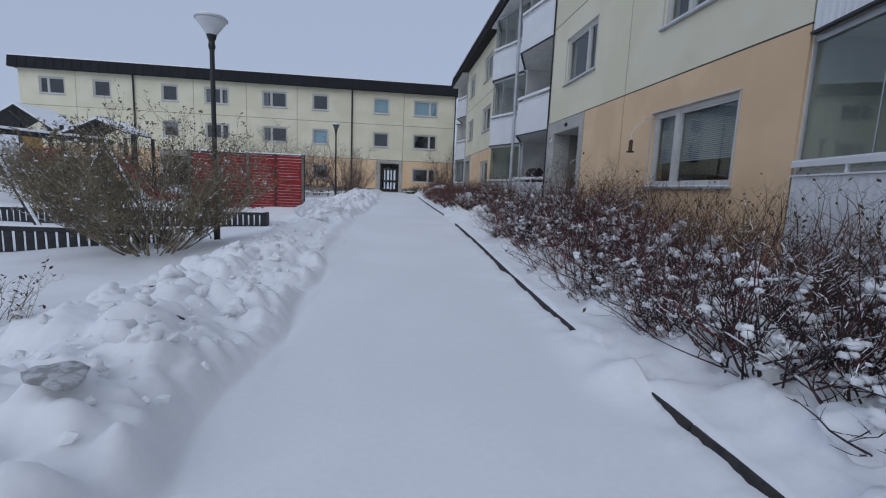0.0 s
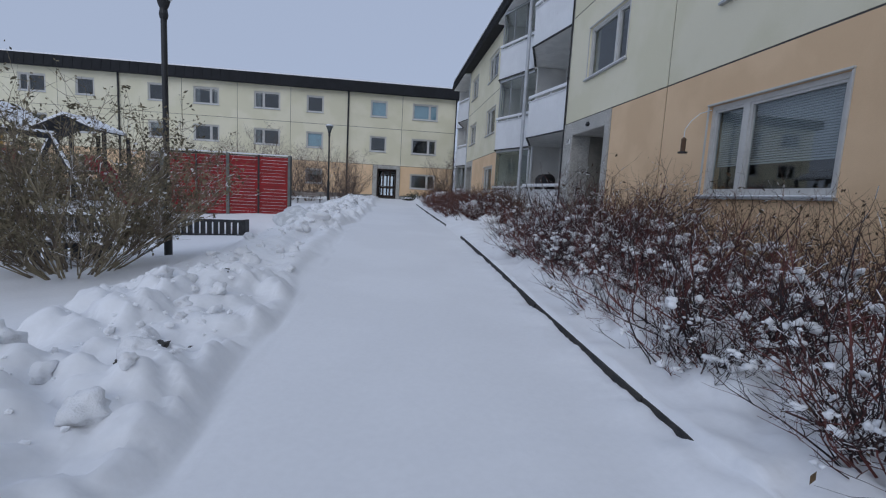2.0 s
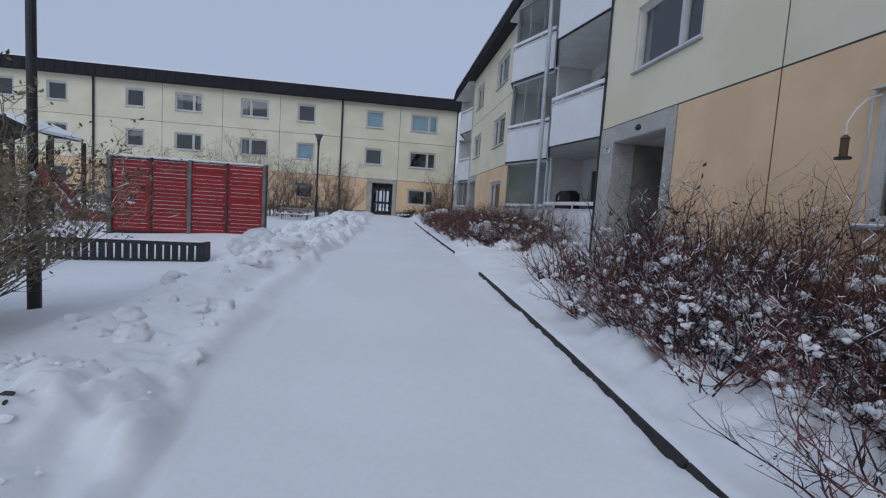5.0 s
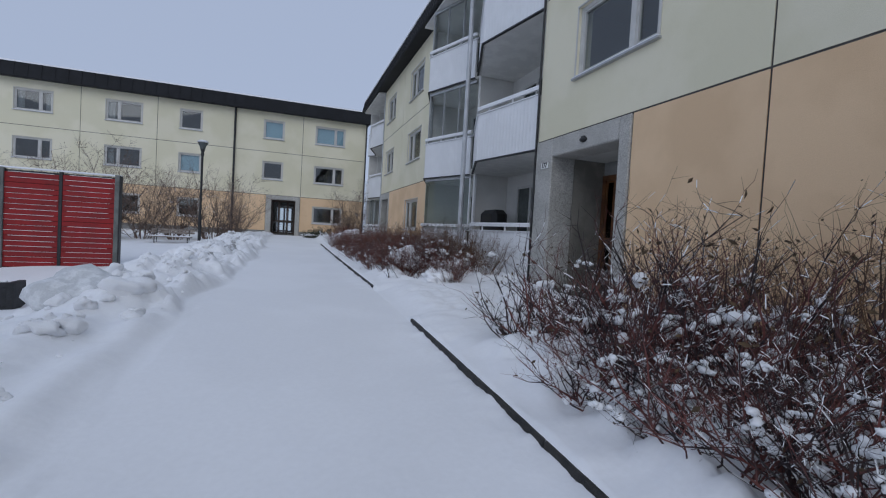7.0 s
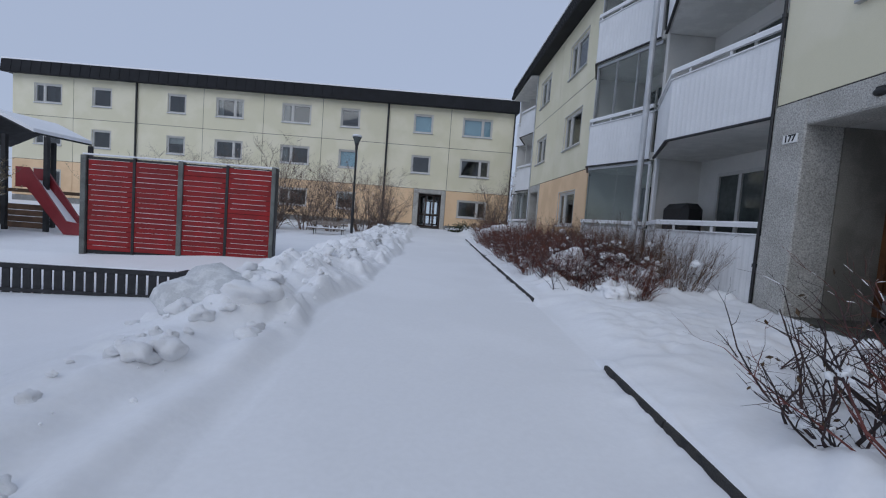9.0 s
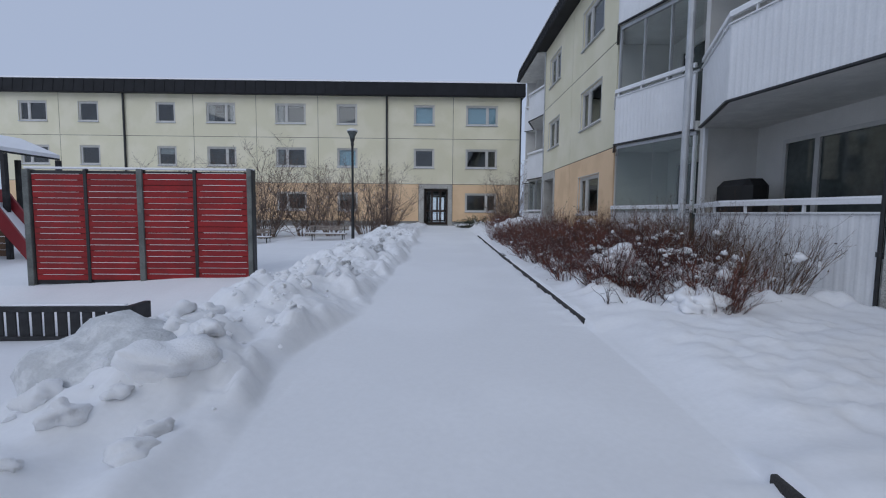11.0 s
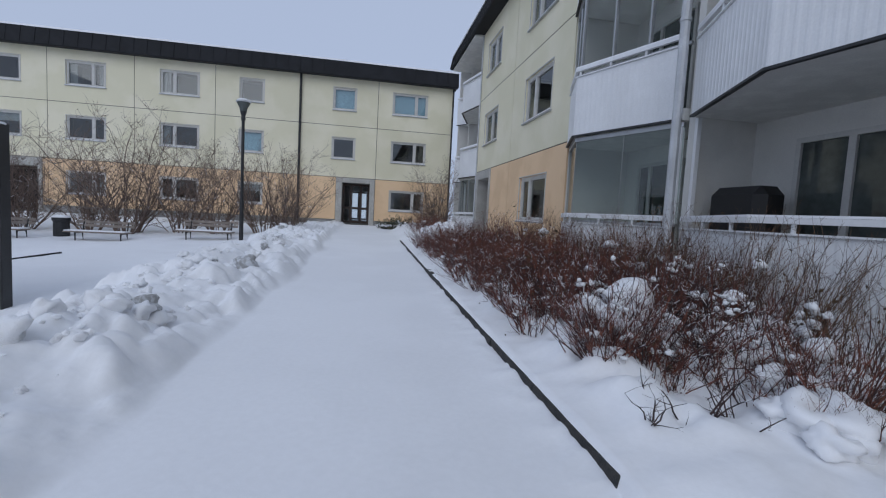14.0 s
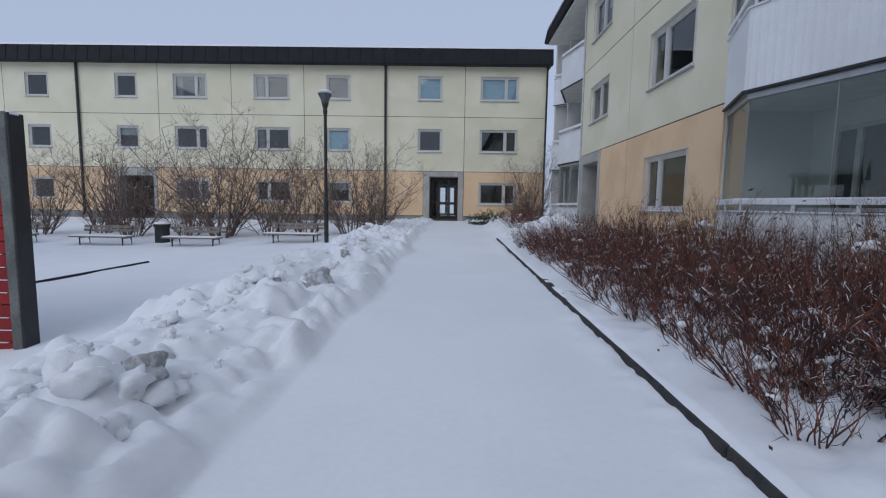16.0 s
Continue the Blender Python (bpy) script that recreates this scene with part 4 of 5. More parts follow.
def plant(kinds, places, rng):
    """Set out shrubs; the first use of a kind moves the model, later ones copy it."""
    used = set()
    for i, (x, y, k, size) in enumerate(places):
        model = kinds[k % len(kinds)]
        m = pose(x, y, ground(x, y) - 0.02, 0, 0, rng.uniform(0, 360)) @ Matrix.Diagonal((size, size, size * rng.uniform(0.93, 1.07), 1))
        if k % len(kinds) in used:
            copy_thing(model, m)
        else:
            pending.append((model, m))
            used.add(k % len(kinds))


pending = []
rng = random.Random(4)
RED_L = "bare reddish-brown shrub with snow caught in its twigs"
reds = [shrub("shrub", RED_L, (TWIG_RED, BUD, SNOW), dict(seed=10 + i, h=1.10, spread=1.1, stems=31, twigs=9, sub=1, r=0.0100, lean=1.1, bend=0.40, foot=0.28, leaves=40, clumps=15, clump_size=0.035, clump_at=(0.0, 0.5), dusted=0.25), "hedge along the wall") for i in range(3)]
ochres = [shrub("shrub", "bare ochre-brown shrub against the peach wall", (TWIG_OCHRE, BUD, SNOW), dict(seed=30 + i, h=1.30, spread=0.9, stems=36, twigs=7, sub=1, r=0.0092, lean=0.8, bend=0.30, foot=0.24, leaves=120, clumps=5, clump_size=0.06, clump_at=(0.05, 0.5)), "hedge along the wall") for i in range(2)]
rusts = [shrub("shrub", "low bare rust-red shrub half buried in snow", (TWIG_RUST, BUD, SNOW), dict(seed=50 + i, h=0.90, spread=1.1, stems=52, twigs=8, sub=1, r=0.0085, lean=1.0, bend=0.26, foot=0.28, fork=0.6, leaves=60, clumps=3, clump_size=0.035, clump_at=(0.0, 0.6), dusted=0.12), "low hedge below the balconies") for i in range(3)]
fine = [shrub("shrub", "fine upright bare shrub below a balcony", (TWIG_OCHRE, BUD, SNOW), dict(seed=70 + i, h=0.95, spread=0.8, stems=80, twigs=6, r=0.0048, lean=0.9, bend=0.16, foot=0.25, fork=0.45, leaves=40, clumps=8, clump_size=0.05), "low hedge below the balconies") for i in range(2)]
plant(reds, [(2.42 + rng.uniform(-0.2, 0.2), 2.6 + 0.66 * i + rng.uniform(-0.1, 0.1), i, rng.uniform(0.86, 1.02)) for i in range(11)], rng)
for i in range(11):
    x, y = 3.2 + rng.uniform(-0.2, 0.2), 1.2 + 0.8 * i
    copy_thing(reds[i % 3], pose(x, y, ground(x, y) - 0.02, 0, 0, rng.uniform(0, 360)) @ Matrix.Scale(rng.uniform(1.0, 1.14), 4))
for x, y, k in ((2.25, 15.15, 0.72), (2.65, 14.8, 0.68), (2.1, 15.9, 0.7), (1.98, 3.2, 0.6), (2.0, 4.5, 0.65), (2.02, 5.6, 0.7), (1.98, 6.7, 0.7), (2.05, 7.6, 0.75), (2.1, 8.5, 0.7), (2.9, 8.6, 1.34), (3.4, 9.0, 1.55), (3.2, 7.6, 1.3), (3.7, 8.3, 1.4), (3.0, 9.5, 1.15), (2.45, 0.5, 1.05), (3.1, 0.4, 1.1)):
    copy_thing(reds[int(y * 10) % 3], pose(x, y, ground(x, y) - 0.02, 0, 0, y * 300) @ Matrix.Scale(k, 4))
laden = [shrub("shrub", "low dark bare shrub weighed down with snow", (TWIG_DARK, BUD, SNOW), dict(seed=25 + i, h=1.0, spread=1.2, stems=26, twigs=8, sub=1, r=0.0105, lean=1.1, bend=0.42, foot=0.25, leaves=20, clumps=24, clump_size=0.036, clump_at=(0.0, 0.7), dusted=0.4), "hedge along the wall") for i in range(2)]
plant(laden, [(2.25, 1.75, 0, 1.0), (2.1, 2.5, 1, 0.85), (2.75, 2.2, 1, 1.0), (2.3, 1.1, 0, 0.95), (2.0, 3.3, 0, 0.6), (2.85, 1.5, 0, 1.0), (2.0, 4.3, 1, 0.55), (2.1, 7.0, 1, 0.7), (2.2, 7.9, 0, 0.7), (2.5, 6.2, 0, 0.7), (2.3, 14.75, 0, 0.62), (2.8, 14.6, 1, 0.62), (2.95, 15.5, 0, 0.75), (2.5, 15.6, 1, 0.7), (3.3, 14.8, 1, 0.65)], rng)
plant(ochres, [(3.95 + rng.uniform(-0.15, 0.1), 1.6 + 0.85 * i + rng.uniform(-0.15, 0.15), i, rng.uniform(0.9, 1.05)) for i in range(10)], rng)
plant(rusts, [(2.25 + 0.32 * (i % 3) + rng.uniform(-0.1, 0.1), 14.9 + 0.42 * i, i, rng.uniform(0.8, 1.05)) for i in range(18)], rng)
for i in range(9):
    x, y = 3.25 + rng.uniform(-0.2, 0.2), 15.2 + 0.75 * i
    copy_thing(rusts[i % 3], pose(x, y, ground(x, y) - 0.02, 0, 0, rng.uniform(0, 360)) @ Matrix.Scale(rng.uniform(0.95, 1.1), 4))
for i in range(19):
    x, y = 1.98 + rng.uniform(-0.1, 0.12), 15.7 + 0.42 * i
    copy_thing(rusts[i % 3], pose(x, y, ground(x, y) - 0.04, 0, 0, rng.uniform(0, 360)) @ Matrix.Scale(rng.uniform(0.6, 0.8), 4))
plant(fine, [(3.85 + rng.uniform(-0.15, 0.1), 14.45 + 0.72 * i, i, rng.uniform(0.9, 1.08)) for i in range(9)], rng)
sparse = [shrub("shrub", "sparse young shrub with forked bare twigs", (TWIG_DARK, BUD, SNOW), dict(seed=90 + i, h=0.92, spread=1.25, stems=14, twigs=6, r=0.0125, lean=0.9, bend=0.32, foot=0.2, sub=1, leaves=30)) for i in range(2)]
plant(sparse, [(2.45, 10.15, 0, 1.0), (2.95, 9.95, 1, 1.15), (3.4, 10.3, 0, 1.05), (2.2, 9.75, 1, 0.75), (3.9, 10.5, 1, 1.0)], rng)
seedling = [shrub("seedling", "few bare twigs standing out of the snow", (TWIG_DARK, BUD, SNOW), dict(seed=97, h=0.55, spread=1.1, stems=5, twigs=3, r=0.009, lean=0.9, bend=0.3, foot=0.05, sub=1))]
plant(seedling, [(2.75, 11.15, 0, 1.0), (1.84, 14.0, 0, 0.75), (2.08, 13.96, 0, 0.8), (2.3, 13.9, 0, 0.7)], rng)
for x, y, k in ((2.0, 14.75, 0.55), (2.35, 14.5, 0.6), (2.7, 14.25, 0.62), (3.0, 14.0, 0.7), (2.72, 13.85, 0.4), (2.95, 13.75, 0.5)):
    copy_thing(rusts[int(y * 20) % 3], pose(x, y, ground(x, y) - 0.02, 0, 0, y * 300) @ Matrix.Scale(k, 4))
olive = [shrub("large_shrub", "tall olive-grey bare bush with dry leaf tufts and snow", (TWIG_GREY, OLIVE_LEAF, SNOW), dict(seed=120 + i, h=1.75, spread=1.45, stems=72, twigs=19, r=0.0115, lean=1.4, bend=0.14, foot=0.2, sub=4, fork=0.5, even=0.82, first=2, leaves=11000, clumps=170, clump_size=0.014, clump_at=(0.05, 0.9), dusted=0.3)) for i in range(1)]
plant(olive, [(-4.05, 7.85, 0, 1.2), (-12.7, 18.4, 0, 1.25)], rng)
little = [shrub("shrub", "small dry bush at the edge of the yard", (TWIG_GREY, BUD, SNOW), dict(seed=140, h=0.62, spread=1.0, stems=24, twigs=6, r=0.005, lean=0.9, leaves=120, clumps=6, clump_size=0.03))]
plant(little, [(-3.55, 4.2, 0, 1.0)], rng)
pinks = [shrub("tall_shrub", "tall leafless pinkish-grey bush behind the benches", (TWIG_PINK, BUD, SNOW), dict(seed=160 + i, h=2.85, spread=0.9, stems=20, twigs=15, r=0.021, lean=0.85, bend=0.22, foot=0.25, sub=4, leaves=500), "bare bushes before the block") for i in range(3)]
plant(pinks, [(-13.6, 28.4, 0, 0.95), (-12.0, 29.0, 1, 1.05), (-10.4, 28.2, 2, 0.95), (-8.7, 28.6, 0, 1.1), (-7.4, 28.2, 1, 1.28), (-5.9, 28.5, 2, 1.05), (-4.6, 28.2, 0, 0.98), (-3.2, 28.4, 1, 1.0), (-2.3, 28.1, 2, 0.9), (4.05, 34.4, 0, 1.05), (3.5, 34.9, 2, 0.7)], rng)
for i in range(9):
    x, y = 2.5 + 0.5 * (i % 3) + rng.uniform(-0.1, 0.1), 24.6 + 1.05 * i
    copy_thing(rusts[i % 3], pose(x, y, ground(x, y) - 0.05, 0, 0, rng.uniform(0, 360)) @ Matrix.Scale(rng.uniform(0.7, 0.95), 4))
green = [shrub("evergreen_shrub", "low dark evergreen shrub with a little snow", (TWIG_GREY, NEEDLE, SNOW), dict(seed=180, h=0.55, spread=1.2, stems=40, twigs=6, r=0.006, lean=1.1, leaves=2600, clumps=8, clump_size=0.06))]
plant(green, [(1.35, 33.6, 0, 1.1), (2.1, 33.9, 0, 1.2), (1.7, 32.9, 0, 0.9)], rng)
for model, m in pending:
    model.matrix_world = m


# ---- snow mounds and clods ----
def lump_mesh(seed, mat, flat=0.65, ragged=0.45):
    bm = bmesh.new()
    bmesh.ops.create_icosphere(bm, subdivisions=3, radius=1)
    for v in bm.verts:
        o = Vector((seed * 7.3, 0, 0))
        k = 1 + ragged * noise.noise(v.co * 1.1 + o) + 0.35 * ragged * noise.noise(v.co * 3.1 + o) + 0.15 * ragged * noise.noise(v.co * 8 + o)
        v.co = Vector((v.co.x * k, v.co.y * k, v.co.z * k * flat))
    return mesh_of("clod", bm, mat, True)


CLODS = [lump_mesh(i, SNOW_OLD, 0.7, 0.7) for i in range(5)] + [lump_mesh(9, ICE, 0.75, 0.8)]
for i in range(330):
    y = 1.4 + 25.0 * rng.random()
    x = -1.9 + 0.25 * smoothstep(12, 20, y) + rng.gauss(0, 0.36)
    if x > -1.2 or (7.2 < y < 11.6 and rng.random() < 0.5):
        continue
    s = 0.028 + 0.085 * rng.random() ** 2.2
    grey = rng.random() < 0.03 and y > 16
    c = new("snow_clod", CLODS[5 if grey else rng.randrange(5)])
    c.matrix_world = pose(x, y, ground(x, y) + s * 0.25, rng.uniform(-25, 25), rng.uniform(-25, 25), rng.uniform(0, 360)) @ Matrix.Scale(s, 4)
    tagged(c, "grey icy lump on the shovelled snow bank" if grey else "rounded white snow clod on the bank", "snow clod", "snow clods")
for name, label, mesh, x, y, s, sz in (
    ("snow_block", "large packed greyish snow block beside the path", lump_mesh(21, PACKED, 0.8, 0.5), -2.17, 12.1, 0.39, 0.85),
    ("snow_block", "broken packed snow block beside the path", lump_mesh(22, SNOW_OLD, 0.7, 0.7), -1.65, 11.9, 0.22, 0.8),
    ("ice_lump", "dirty grey frozen snow lump at the path edge", lump_mesh(23, ICE, 0.5, 0.6), -1.57, 2.06, 0.10, 0.7),
    ("ice_lump", "grey icy lump on the snow bank", lump_mesh(24, ICE, 0.8, 0.6), -1.33, 18.7, 0.17, 1.0),
    ("ice_lump", "grey icy lump on the snow bank", lump_mesh(25, ICE, 0.8, 0.6), -1.42, 15.9, 0.11, 1.0),
):
    c = new(name, mesh)
    c.matrix_world = pose(x, y, ground(x, y) + s * 0.12, 0, 8, 40 * s) @ Matrix.Diagonal((s, s, s * sz, 1))
    tagged(c, label, "snow lump")
for x, y, r in ((-1.61, 4.50, 0.07), (-2.2, 4.15, 0.08), (-1.62, 3.22, 0.06), (-1.55, 4.60, 0.09), (-1.5, 12.02, 0.05), (-1.5, 5.0, 0.04), (-1.72, 6.4, 0.05)):
    c = new("soil_lump", lump_mesh(x * 3 + y, SOIL, 0.5, 0.8))
    c.matrix_world = pose(x, y, ground(x, y) - 0.012, 8, 12, 50 * y) @ Matrix.Diagonal((r * 0.95, r * 0.7, r * 0.6, 1))
    tagged(c, "dark frozen soil lump showing through the snow", "soil lump")
crumb_v, crumb_f = [], []
crng = random.Random(77)
unit = bmesh.new()
bmesh.ops.create_icosphere(unit, subdivisions=1, radius=1)
for i in range(900):
    y = 1.2 + 24.0 * crng.random()
    x = -1.95 + 0.25 * smoothstep(12, 20, y) + crng.gauss(0.1, 0.36)
    if not -3.0 < x < -1.25 or 7.0 < y < 11.6 and crng.random() < 0.75:
        continue
    r = 0.008 + 0.028 * crng.random() ** 2.5
    z = ground(x, y) + r * 0.4
    k = len(crumb_v)
    for v in unit.verts:
        j = r * crng.uniform(0.65, 1.25)
        crumb_v.append((x + v.co.x * j * 1.2, y + v.co.y * j, z + v.co.z * j * 0.85))
    crumb_f += [tuple(k + v.index for v in f.verts) for f in unit.faces]
unit.free()
crumb_mesh = bpy.data.meshes.new("snow_crumbs")
crumb_mesh.from_pydata(crumb_v, [], crumb_f)
crumb_mesh.materials.append(SNOW_OLD)
tagged(new("snow_crumbs", crumb_mesh), "small broken crumbs of snow along the bank", "snow crumbs", kind="stuff")
MOUND = [lump_mesh(31 + i, SNOW, 0.75, 0.8) for i in range(3)]
for x, y, s in ((2.58, 13.80, 0.11), (2.70, 13.72, 0.12), (2.66, 13.64, 0.08), (2.82, 13.70, 0.09), (2.48, 13.88, 0.06), (2.38, 14.98, 0.12), (2.55, 15.05, 0.10), (2.25, 15.12, 0.09), (2.62, 14.9, 0.08), (2.45, 15.2, 0.13), (2.72, 15.15, 0.10), (2.15, 15.35, 0.08), (2.98, 14.52, 0.12), (3.12, 14.6, 0.10), (2.88, 14.65, 0.08), (3.32, 14.65, 0.10), (3.45, 14.6, 0.06), (2.2, 22.9, 0.36), (2.5, 23.6, 0.42), (2.15, 23.5, 0.32), (2.75, 22.7, 0.3), (1.95, 1.75, 0.16), (1.75, 1.35, 0.14), (2.2, 2.6, 0.14), (2.45, 3.2, 0.18), (2.3, 4.6, 0.14), (2.1, 6.3, 0.13), (2.5, 7.6, 0.15)):
    c = new("snow_mound", MOUND[int(x * 100 + y * 10) % 3])
    c.matrix_world = pose(x, y, ground(x, y) + s * (1.8 if 14.8 < y < 16 else 0.7 if 13.6 < y < 14.8 else 0.6 if y > 20 else 0.25), 0, 0, x * 200) @ Matrix.Scale(s * (1.35 if 13.6 < y < 16 else 1.0), 4)
    tagged(c, "soft mound of snow lying on low shrubs", "snow mound", "snow mounds")

mrng = random.Random(19)
for cx, cy, lift, count in ((2.42, 15.35, 0.26, 12), (2.75, 13.95, 0.06, 9), (3.35, 14.75, 0.2, 6)):
    for i in range(count):
        x, y = cx + mrng.gauss(0, 0.17), cy + mrng.gauss(0, 0.17)
        r = mrng.uniform(0.05, 0.10)
        c = new("snow_mound", MOUND[i % 3])
        c.matrix_world = pose(x, y, ground(x, y) + lift * mrng.uniform(0.5, 1.1), 0, 0, mrng.uniform(0, 360)) @ Matrix.Scale(r, 4)
        tagged(c, "soft mound of snow lying on low shrubs", "snow mound", "snow mounds")


# ---- street lamps ----
def street_lamp(x, y, top, r, label, lens=FROST):
    z = ground(x, y)
    L = empty("street_lamp", label, "street lamp")
    bm = bmesh.new()
    tube(bm, [(x, y, z - 0.2), (x, y, z + 1.1)], [0.058, 0.058], 12)
    tube(bm, [(x, y, z + 1.1), (x, y, z + 1.16), (x, y, top - 0.52)], [0.058, 0.042, 0.042], 12)
    part("pole", bm, BLACK, L)
    bm = bmesh.new()
    lathe(bm, [(0.05, -0.56), (0.062, -0.50), (0.05, -0.42), (0.075, -0.36), (0.09, -0.30)], (x, y, top))
    part("collar", bm, BLACK, L)
    bm = bmesh.new()
    lathe(bm, [(0.085, -0.31), (r * 0.55, -0.20), (r * 0.85, -0.09), (r * 0.92, -0.05)], (x, y, top))
    part("diffuser", bm, lens, L, "conical lamp glass")
    bm = bmesh.new()
    lathe(bm, [(r * 0.94, -0.055), (r, -0.045), (r * 0.98, -0.02), (r * 0.6, 0.005), (0.03, 0.03)], (x, y, top))
    cap = part("cap", bm, PIPE, L)
    bm = bmesh.new()
    lathe(bm, [(r * 0.9, -0.012), (r * 0.85, 0.02), (r * 0.45, 0.05), (0.02, 0.06)], (x, y, top))
    part("snow", bm, SNOW, cap, smooth=True)


street_lamp(-3.51, 9.15, 4.58, 0.285, "tall black lamp post with flared glass head")
street_lamp(-3.19, 25.6, 4.92, 0.2, "black lamp post with small snow-topped head beside a bench", DARK_INSIDE)

# ---- red timber screen ----
screen = empty("timber_screen", "red painted slatted timber screen with snow on its slats", "fence")
SX = (-7.27, -6.30, -5.33, -4.37, -3.41)
rows = 18
for a, b in zip(SX, SX[1:]):
    for i in range(rows):
        z = 0.68 + (2.58 - 0.68) * i / rows
        lift = 0.05 * (a + 7.3) / 4.0
        bm = bmesh.new()
        box(bm, (a + 0.03, 17.225, z + lift), (b - 0.03, 17.25, z + 0.098 + lift), 0.004)
        bd = part("board", bm, REDWOOD, screen)
        if random.random() < 0.94:
            bm = bmesh.new()
            c = a + 0.03 + random.uniform(0, 0.12)
            box(bm, (c, 17.217, z + 0.097 + lift), (b - 0.03 - random.uniform(0, 0.12), 17.24, z + 0.099 + random.uniform(0.001, 0.006) + lift))
            part("snow", bm, SNOW, bd)
for x, lo, w, d, mat in ((-7.33, 0.45, 0.055, 0.10, POST), (-6.30, 0.62, 0.03, 0.03, BLACK), (-5.33, 0.52, 0.05, 0.05, POST), (-4.37, 0.66, 0.03, 0.03, BLACK), (-3.395, 0.62, 0.042, 0.02, POST)):
    bm = bmesh.new()
    box(bm, (x - w, 17.19 if mat == POST else 17.215, lo - 0.2), (x + w, 17.25 + d, 2.66 + 0.01 * (x + 7)), 0.006)
    part("post", bm, mat, screen)
bm = bmesh.new()
box(bm, (-7.36, 17.255, 0.60), (-3.354, 17.29, 2.64))
part("back_board", bm, BLACK, screen)
bm = bmesh.new()
box(bm, (-3.351, 17.195, 0.45), (-3.332, 17.33, 2.69), 0.004)
part("end_board", bm, BLACK, screen)
bm = bmesh.new()
box(bm, (-7.36, 17.20, 2.665), (-3.33, 17.30, 2.70), 0.012)
part("snow", bm, SNOW, screen)


# ---- low black fences ----
def low_fence(x0, x1, y, z0, z1, label, slope=0.0):
    f = empty("picket_fence", label, "fence")
    n = int((x1 - x0) / 0.172)
    bm = bmesh.new()
    box(bm, (-0.068, -0.012, -0.05), (0.062, 0.012, z1 - z0), 0.004)
    me = mesh_of("picket", bm, TARRED)
    for i in range(n):
        x = x0 + (x1 - x0) * (i + 0.5) / n
        p = new("picket", me)
        p.matrix_world = pose(x, y + random.uniform(-0.004, 0.004), z0 + slope * (x - x1) + random.uniform(-0.008, 0.008), 0, random.uniform(-0.7, 0.7), 0)
        p.parent = f
    for a, b in ((z1 - z0 - 0.07, z1 - z0 + 0.01), (0.0, 0.06)):
        bm = bmesh.new()
        box(bm, (x0, y - 0.045, z0 + a), (x1, y - 0.013, z0 + b), 0.004)
        for v in bm.verts:
            v.co.z += slope * (v.co.x - x1)
        part("rail", bm, TARRED, f)
    bm = bmesh.new()
    box(bm, (x0, y - 0.05, z1 + 0.012), (x1 - 0.05, y + 0.02, z1 + 0.04), 0.01)
    for v in bm.verts:
        v.co.z += slope * (v.co.x - x1)
    part("snow", bm, SNOW, f)
    bm = bmesh.new()
    box(bm, (x1 - 0.05, y - 0.04, z0 - 0.1), (x1 + 0.04, y + 0.35, z1 + 0.01), 0.006)
    part("end_post", bm, TARRED, f)


low_fence(-12.4, -4.24, 15.3, 0.16, 0.63, "low black picket fence with snow on its rail", 0.012)
low_fence(-10.5, -4.35, 8.8, 0.18, 0.68, "low black picket fence behind the olive bush", 0.0)

# ---- swing frame ----
swing = empty("swing_frame", "dark timber swing frame with snow along its beam", "swing")
A, B = Vector((-8.95, 10.95, 2.53)), Vector((-7.5, 12.85, 2.50))
bm = bmesh.new()
straight(bm, A - (B - A) * 0.05, B + (B - A) * 0.05, 0.07, 8)
beam = part("beam", bm, TARRED, swing)
bm = bmesh.new()
straight(bm, A + Vector((0, 0, 0.06)), B + Vector((0, 0, 0.06)), 0.05, 6)
part("snow", bm, SNOW, beam)
side = Vector((1.2, -0.1, 0))
for e in (A.lerp(B, 0.02), A.lerp(B, 0.97)):
    for s in (1, -1):
        foot = e + side * s
        foot.z = 0.12
        bm = bmesh.new()
        straight(bm, e, foot, 0.062, 6)
        leg = part("leg", bm, TARRED, swing)
        bm = bmesh.new()
        straight(bm, e + Vector((0.02, -0.03, 0.05)), foot + Vector((0.02, -0.03, 0.05)), 0.035, 5)
        part("snow", bm, SNOW, leg)

# ---- play tower with slide ----
tower = empty("play_tower", "wooden play tower with snowy roof and red slide", "play equipment")
TX0, TX1, TY0, TY1 = -14.75, -10.5, 19.6, 21.2
gz = 0.55
for x in (TX0, -13.2, -11.65, TX1):
    for y in (TY0, TY1):
        bm = bmesh.new()
        box(bm, (x - 0.055, y - 0.055, gz - 0.2), (x + 0.055, y + 0.055, 3.35 if x > -12 else 3.6), 0.006)
        part("post", bm, TARRED, tower)
bm = bmesh.new()
box(bm, (TX0, TY0, 1.75), (TX1, TY1, 1.85))
part("platform", bm, BROWN, tower)
for i in range(4):
    for x0, x1, z, mat in ((TX0, -13.2, 1.95, REDWOOD), (-11.6, TX1, 0.75, BROWN), (-13.15, -11.7, 0.75, BROWN)):
        bm = bmesh.new()
        box(bm, (x0 + 0.06, TY0 - 0.03, z + 0.17 * i), (x1 - 0.06, TY0, z + 0.16 + 0.17 * i), 0.004)
        part("plank", bm, mat, tower)
bm = bmesh.new()
box(bm, (-14.68, TY0 - 0.02, 2.38), (-13.95, TY0, 3.08), 0.01)
part("sign_panel", bm, YELLOW, tower, "yellow play panel")
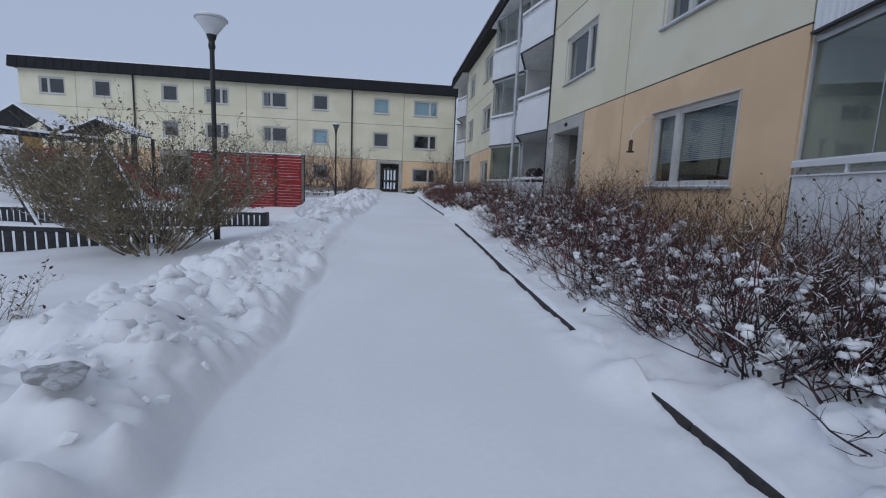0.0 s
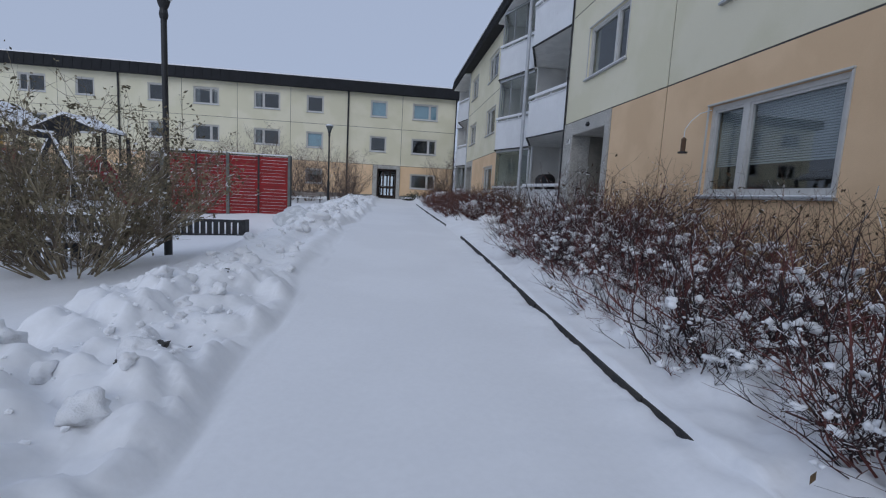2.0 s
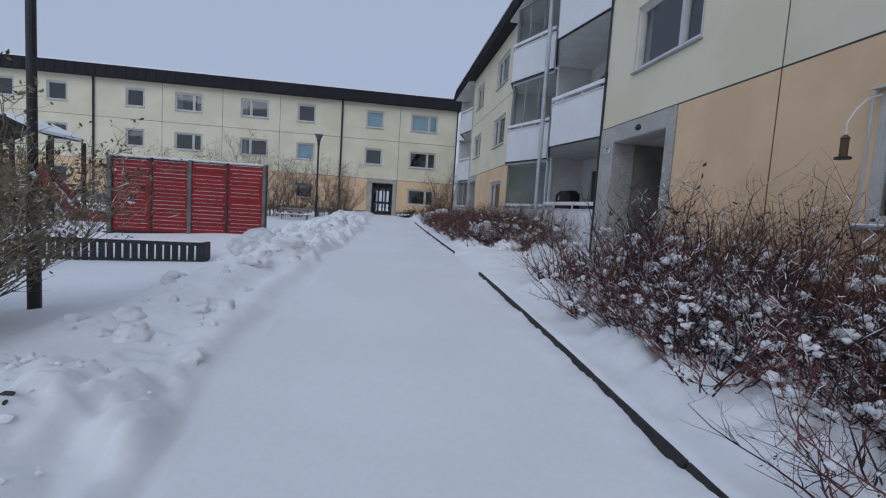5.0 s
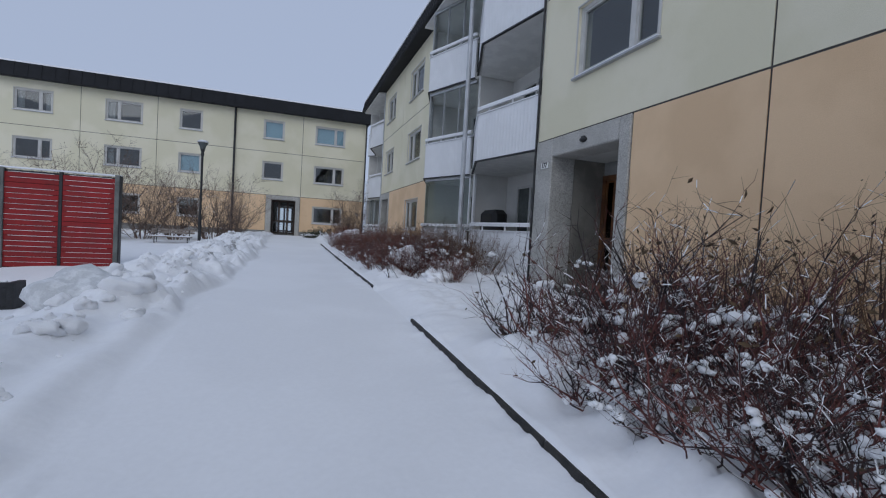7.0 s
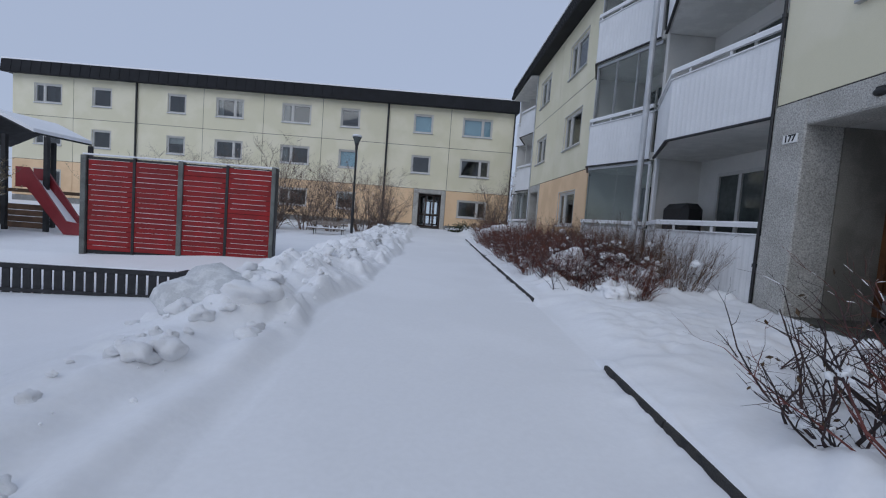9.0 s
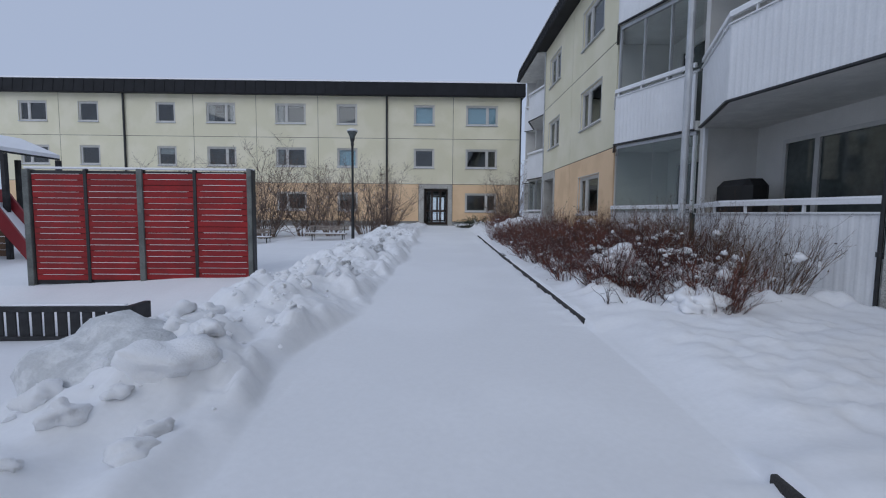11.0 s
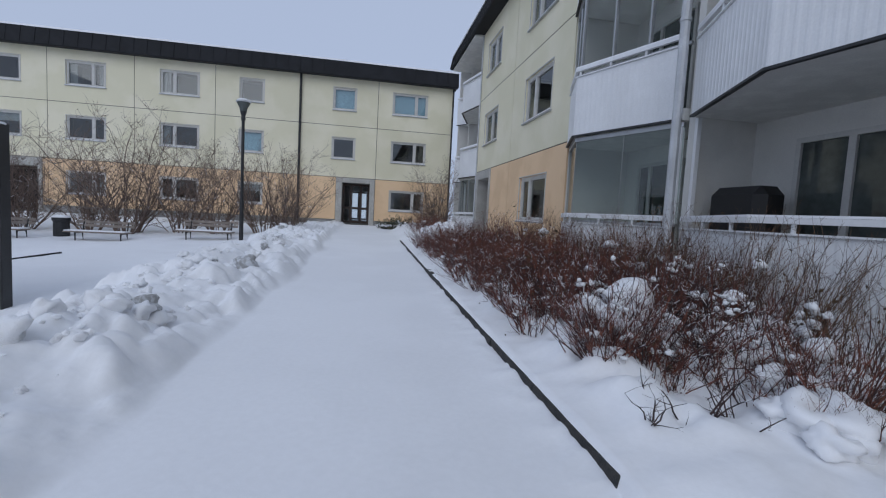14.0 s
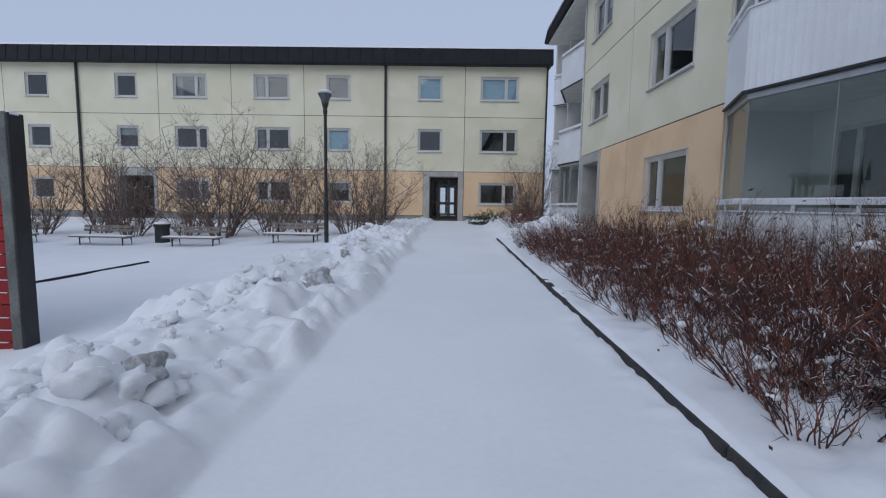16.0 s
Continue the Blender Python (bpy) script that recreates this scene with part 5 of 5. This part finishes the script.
for i in range(6):
    bm = bmesh.new()
    box(bm, (TX0 - 0.03, TY0 + 0.03 + i * 0.25, 1.9), (TX0, TY0 + 0.26 + i * 0.25, 2.7), 0.004)
    part("plank", bm, BROWN, tower)
for u0, u1, z0, z1 in ((-13.2, -11.75, 3.15, 3.85), (-10.66, -11.75, 3.38, 3.85), (-16.0, -14.75, 3.45, 4.25), (-13.3, -14.75, 3.30, 4.25)):
    bm = bmesh.new()
    for (lift, t, mat, nm) in ((0.0, 0.05, TARRED, "roof"), (0.052, 0.10, SNOW, "roof_snow")):
        bm = bmesh.new()
        c = [bm.verts.new((x, y, z + dz + lift)) for dz in (0, t) for x, y, z in ((u0, TY0 - 0.25, z0), (u1, TY0 - 0.25, z1), (u1, TY1 + 0.25, z1), (u0, TY1 + 0.25, z0))]
        for f in ((0, 1, 2, 3), (4, 5, 6, 7), (0, 1, 5, 4), (1, 2, 6, 5), (2, 3, 7, 6), (3, 0, 4, 7)):
            bm.faces.new([c[k] for k in f])
        bmesh.ops.recalc_face_normals(bm, faces=bm.faces)
        part(nm, bm, mat, tower)
bm = bmesh.new()
for y in (19.15, 19.7):
    c = [bm.verts.new((x, yy, z)) for yy in (y, y + 0.05) for x, z in ((-10.95, 2.45), (-10.6, 2.45), (-9.6, 1.05), (-8.6, 0.92), (-8.6, 0.66), (-9.65, 0.68), (-10.65, 1.9), (-10.95, 1.9))]
    bm.faces.new(c[:8])
    bm.faces.new(list(reversed(c[8:])))
    for k in range(8):
        bm.faces.new((c[k], c[(k + 1) % 8], c[8 + (k + 1) % 8], c[8 + k]))
bmesh.ops.recalc_face_normals(bm, faces=bm.faces)
slide = part("slide", bm, PLASTIC, tower, "red plastic slide")
bm = bmesh.new()
c = [bm.verts.new((x, y, z)) for y in (19.2, 19.7) for x, z in ((-10.65, 2.12), (-9.6, 0.84), (-8.6, 0.74), (-8.6, 0.68), (-9.65, 0.74), (-10.65, 2.0))]
bm.faces.new(c[:6])
bm.faces.new(list(reversed(c[6:])))
for k in range(6):
    bm.faces.new((c[k], c[(k + 1) % 6], c[6 + (k + 1) % 6], c[6 + k]))
bmesh.ops.recalc_face_normals(bm, faces=bm.faces)
part("snow", bm, SNOW, slide)

tower.location = (-0.45, 1.0, 0.0)


# ---- benches, bin, edging ----
def bench(x0, x1, y):
    z = ground((x0 + x1) / 2, y)
    b = empty("park_bench", "grey wooden bench sunk in snow, snow on its seat", "bench", "benches before the bushes")
    for i in range(3):
        bm = bmesh.new()
        box(bm, (x0, y + 0.13 * i, z + 0.23), (x1, y + 0.11 + 0.13 * i, z + 0.265), 0.006)
        sl = part("seat_slat", bm, OLDWOOD, b)
        bm = bmesh.new()
        box(bm, (x0 + 0.02, y + 0.13 * i + 0.005, z + 0.266), (x1 - 0.02, y + 0.105 + 0.13 * i, z + 0.295), 0.012)
        part("snow", bm, SNOW, sl)
    for i in range(2):
        bm = bmesh.new()
        box(bm, (x0 + 0.1, y + 0.44 + 0.03 * i, z + 0.38 + 0.10 * i), (x1 + 0.06, y + 0.47 + 0.03 * i, z + 0.46 + 0.10 * i), 0.006)
        part("back_slat", bm, OLDWOOD, b)
    for x in (x0 + 0.3, x1 - 0.12):
        bm = bmesh.new()
        tube(bm, [(x, y + 0.04, z - 0.1), (x, y + 0.04, z + 0.22), (x, y + 0.38, z + 0.22), (x, y + 0.42, z - 0.1)], 0.025, 6)
        tube(bm, [(x, y + 0.38, z + 0.22), (x, y + 0.49, z + 0.55)], [0.02, 0.02], 6)
        part("leg", bm, BLACK, b)


for a, b in ((-10.65, -9.0), (-8.0, -6.42), (-5.12, -3.56)):
    bench(a, b, 26.0)
bench(-13.6, -12.0, 26.2)
bin_ = empty("litter_bin", "black litter bin topped with snow", "bin")
z = ground(-8.2, 27.0)
bm = bmesh.new()
lathe(bm, [(0.2, -0.1), (0.2, 0.55), (0.23, 0.58), (0.23, 0.66)], (-8.6, 27.0, z - 0.12), 18)
part("body", bm, BLACK, bin_)
bm = bmesh.new()
lathe(bm, [(0.23, 0.662), (0.2, 0.71), (0.08, 0.74)], (-8.6, 27.0, z - 0.12), 18)
part("snow", bm, SNOW, bin_, smooth=True)
edging = empty("edging_board", "dark sandpit edging board barely showing in the snow", "edging")
bm = bmesh.new()
a, b = (-6.25, 19.9), (-5.95, 22.5)
run(bm, [a, b], ground(*a) - 0.1, ground(*a) + 0.035, 0.04)
for v in bm.verts:
    v.co.z += (ground(*b) - ground(*a)) * (v.co.y - a[1]) / (b[1] - a[1])
part("board", bm, TARRED, edging)

# ---- bird feeder on a wire, covered grill ----
feeder = empty("bird_feeder", "small dark hanging bird feeder on a wire", "bird feeder")
bm = bmesh.new()
lathe(bm, [(0.034, 0.0), (0.034, 0.16), (0.042, 0.165), (0.015, 0.20)], (4.18, 8.0, 2.50), 12)
part("tube", bm, BROWN, feeder)
bm = bmesh.new()
lathe(bm, [(0.065, 0.0), (0.068, 0.02), (0.055, 0.025)], (4.18, 8.0, 2.47), 14)
part("tray", bm, BLACK, feeder)
bm = bmesh.new()
tube(bm, [(4.18, 8.0, 2.70), (4.18, 8.0, 2.82), (4.28, 8.02, 2.95), (4.45, 8.07, 3.08), (4.66, 8.12, 3.15)], 0.007, 5)
part("wire", bm, WHITE, feeder)
grill = empty("covered_grill", "black fabric cover over a grill on the balcony", "grill")
bm = bmesh.new()
box(bm, (5.2, 16.8, 0.97), (5.68, 17.72, 2.60), 0.12)
part("cover", bm, RUBBER, grill)
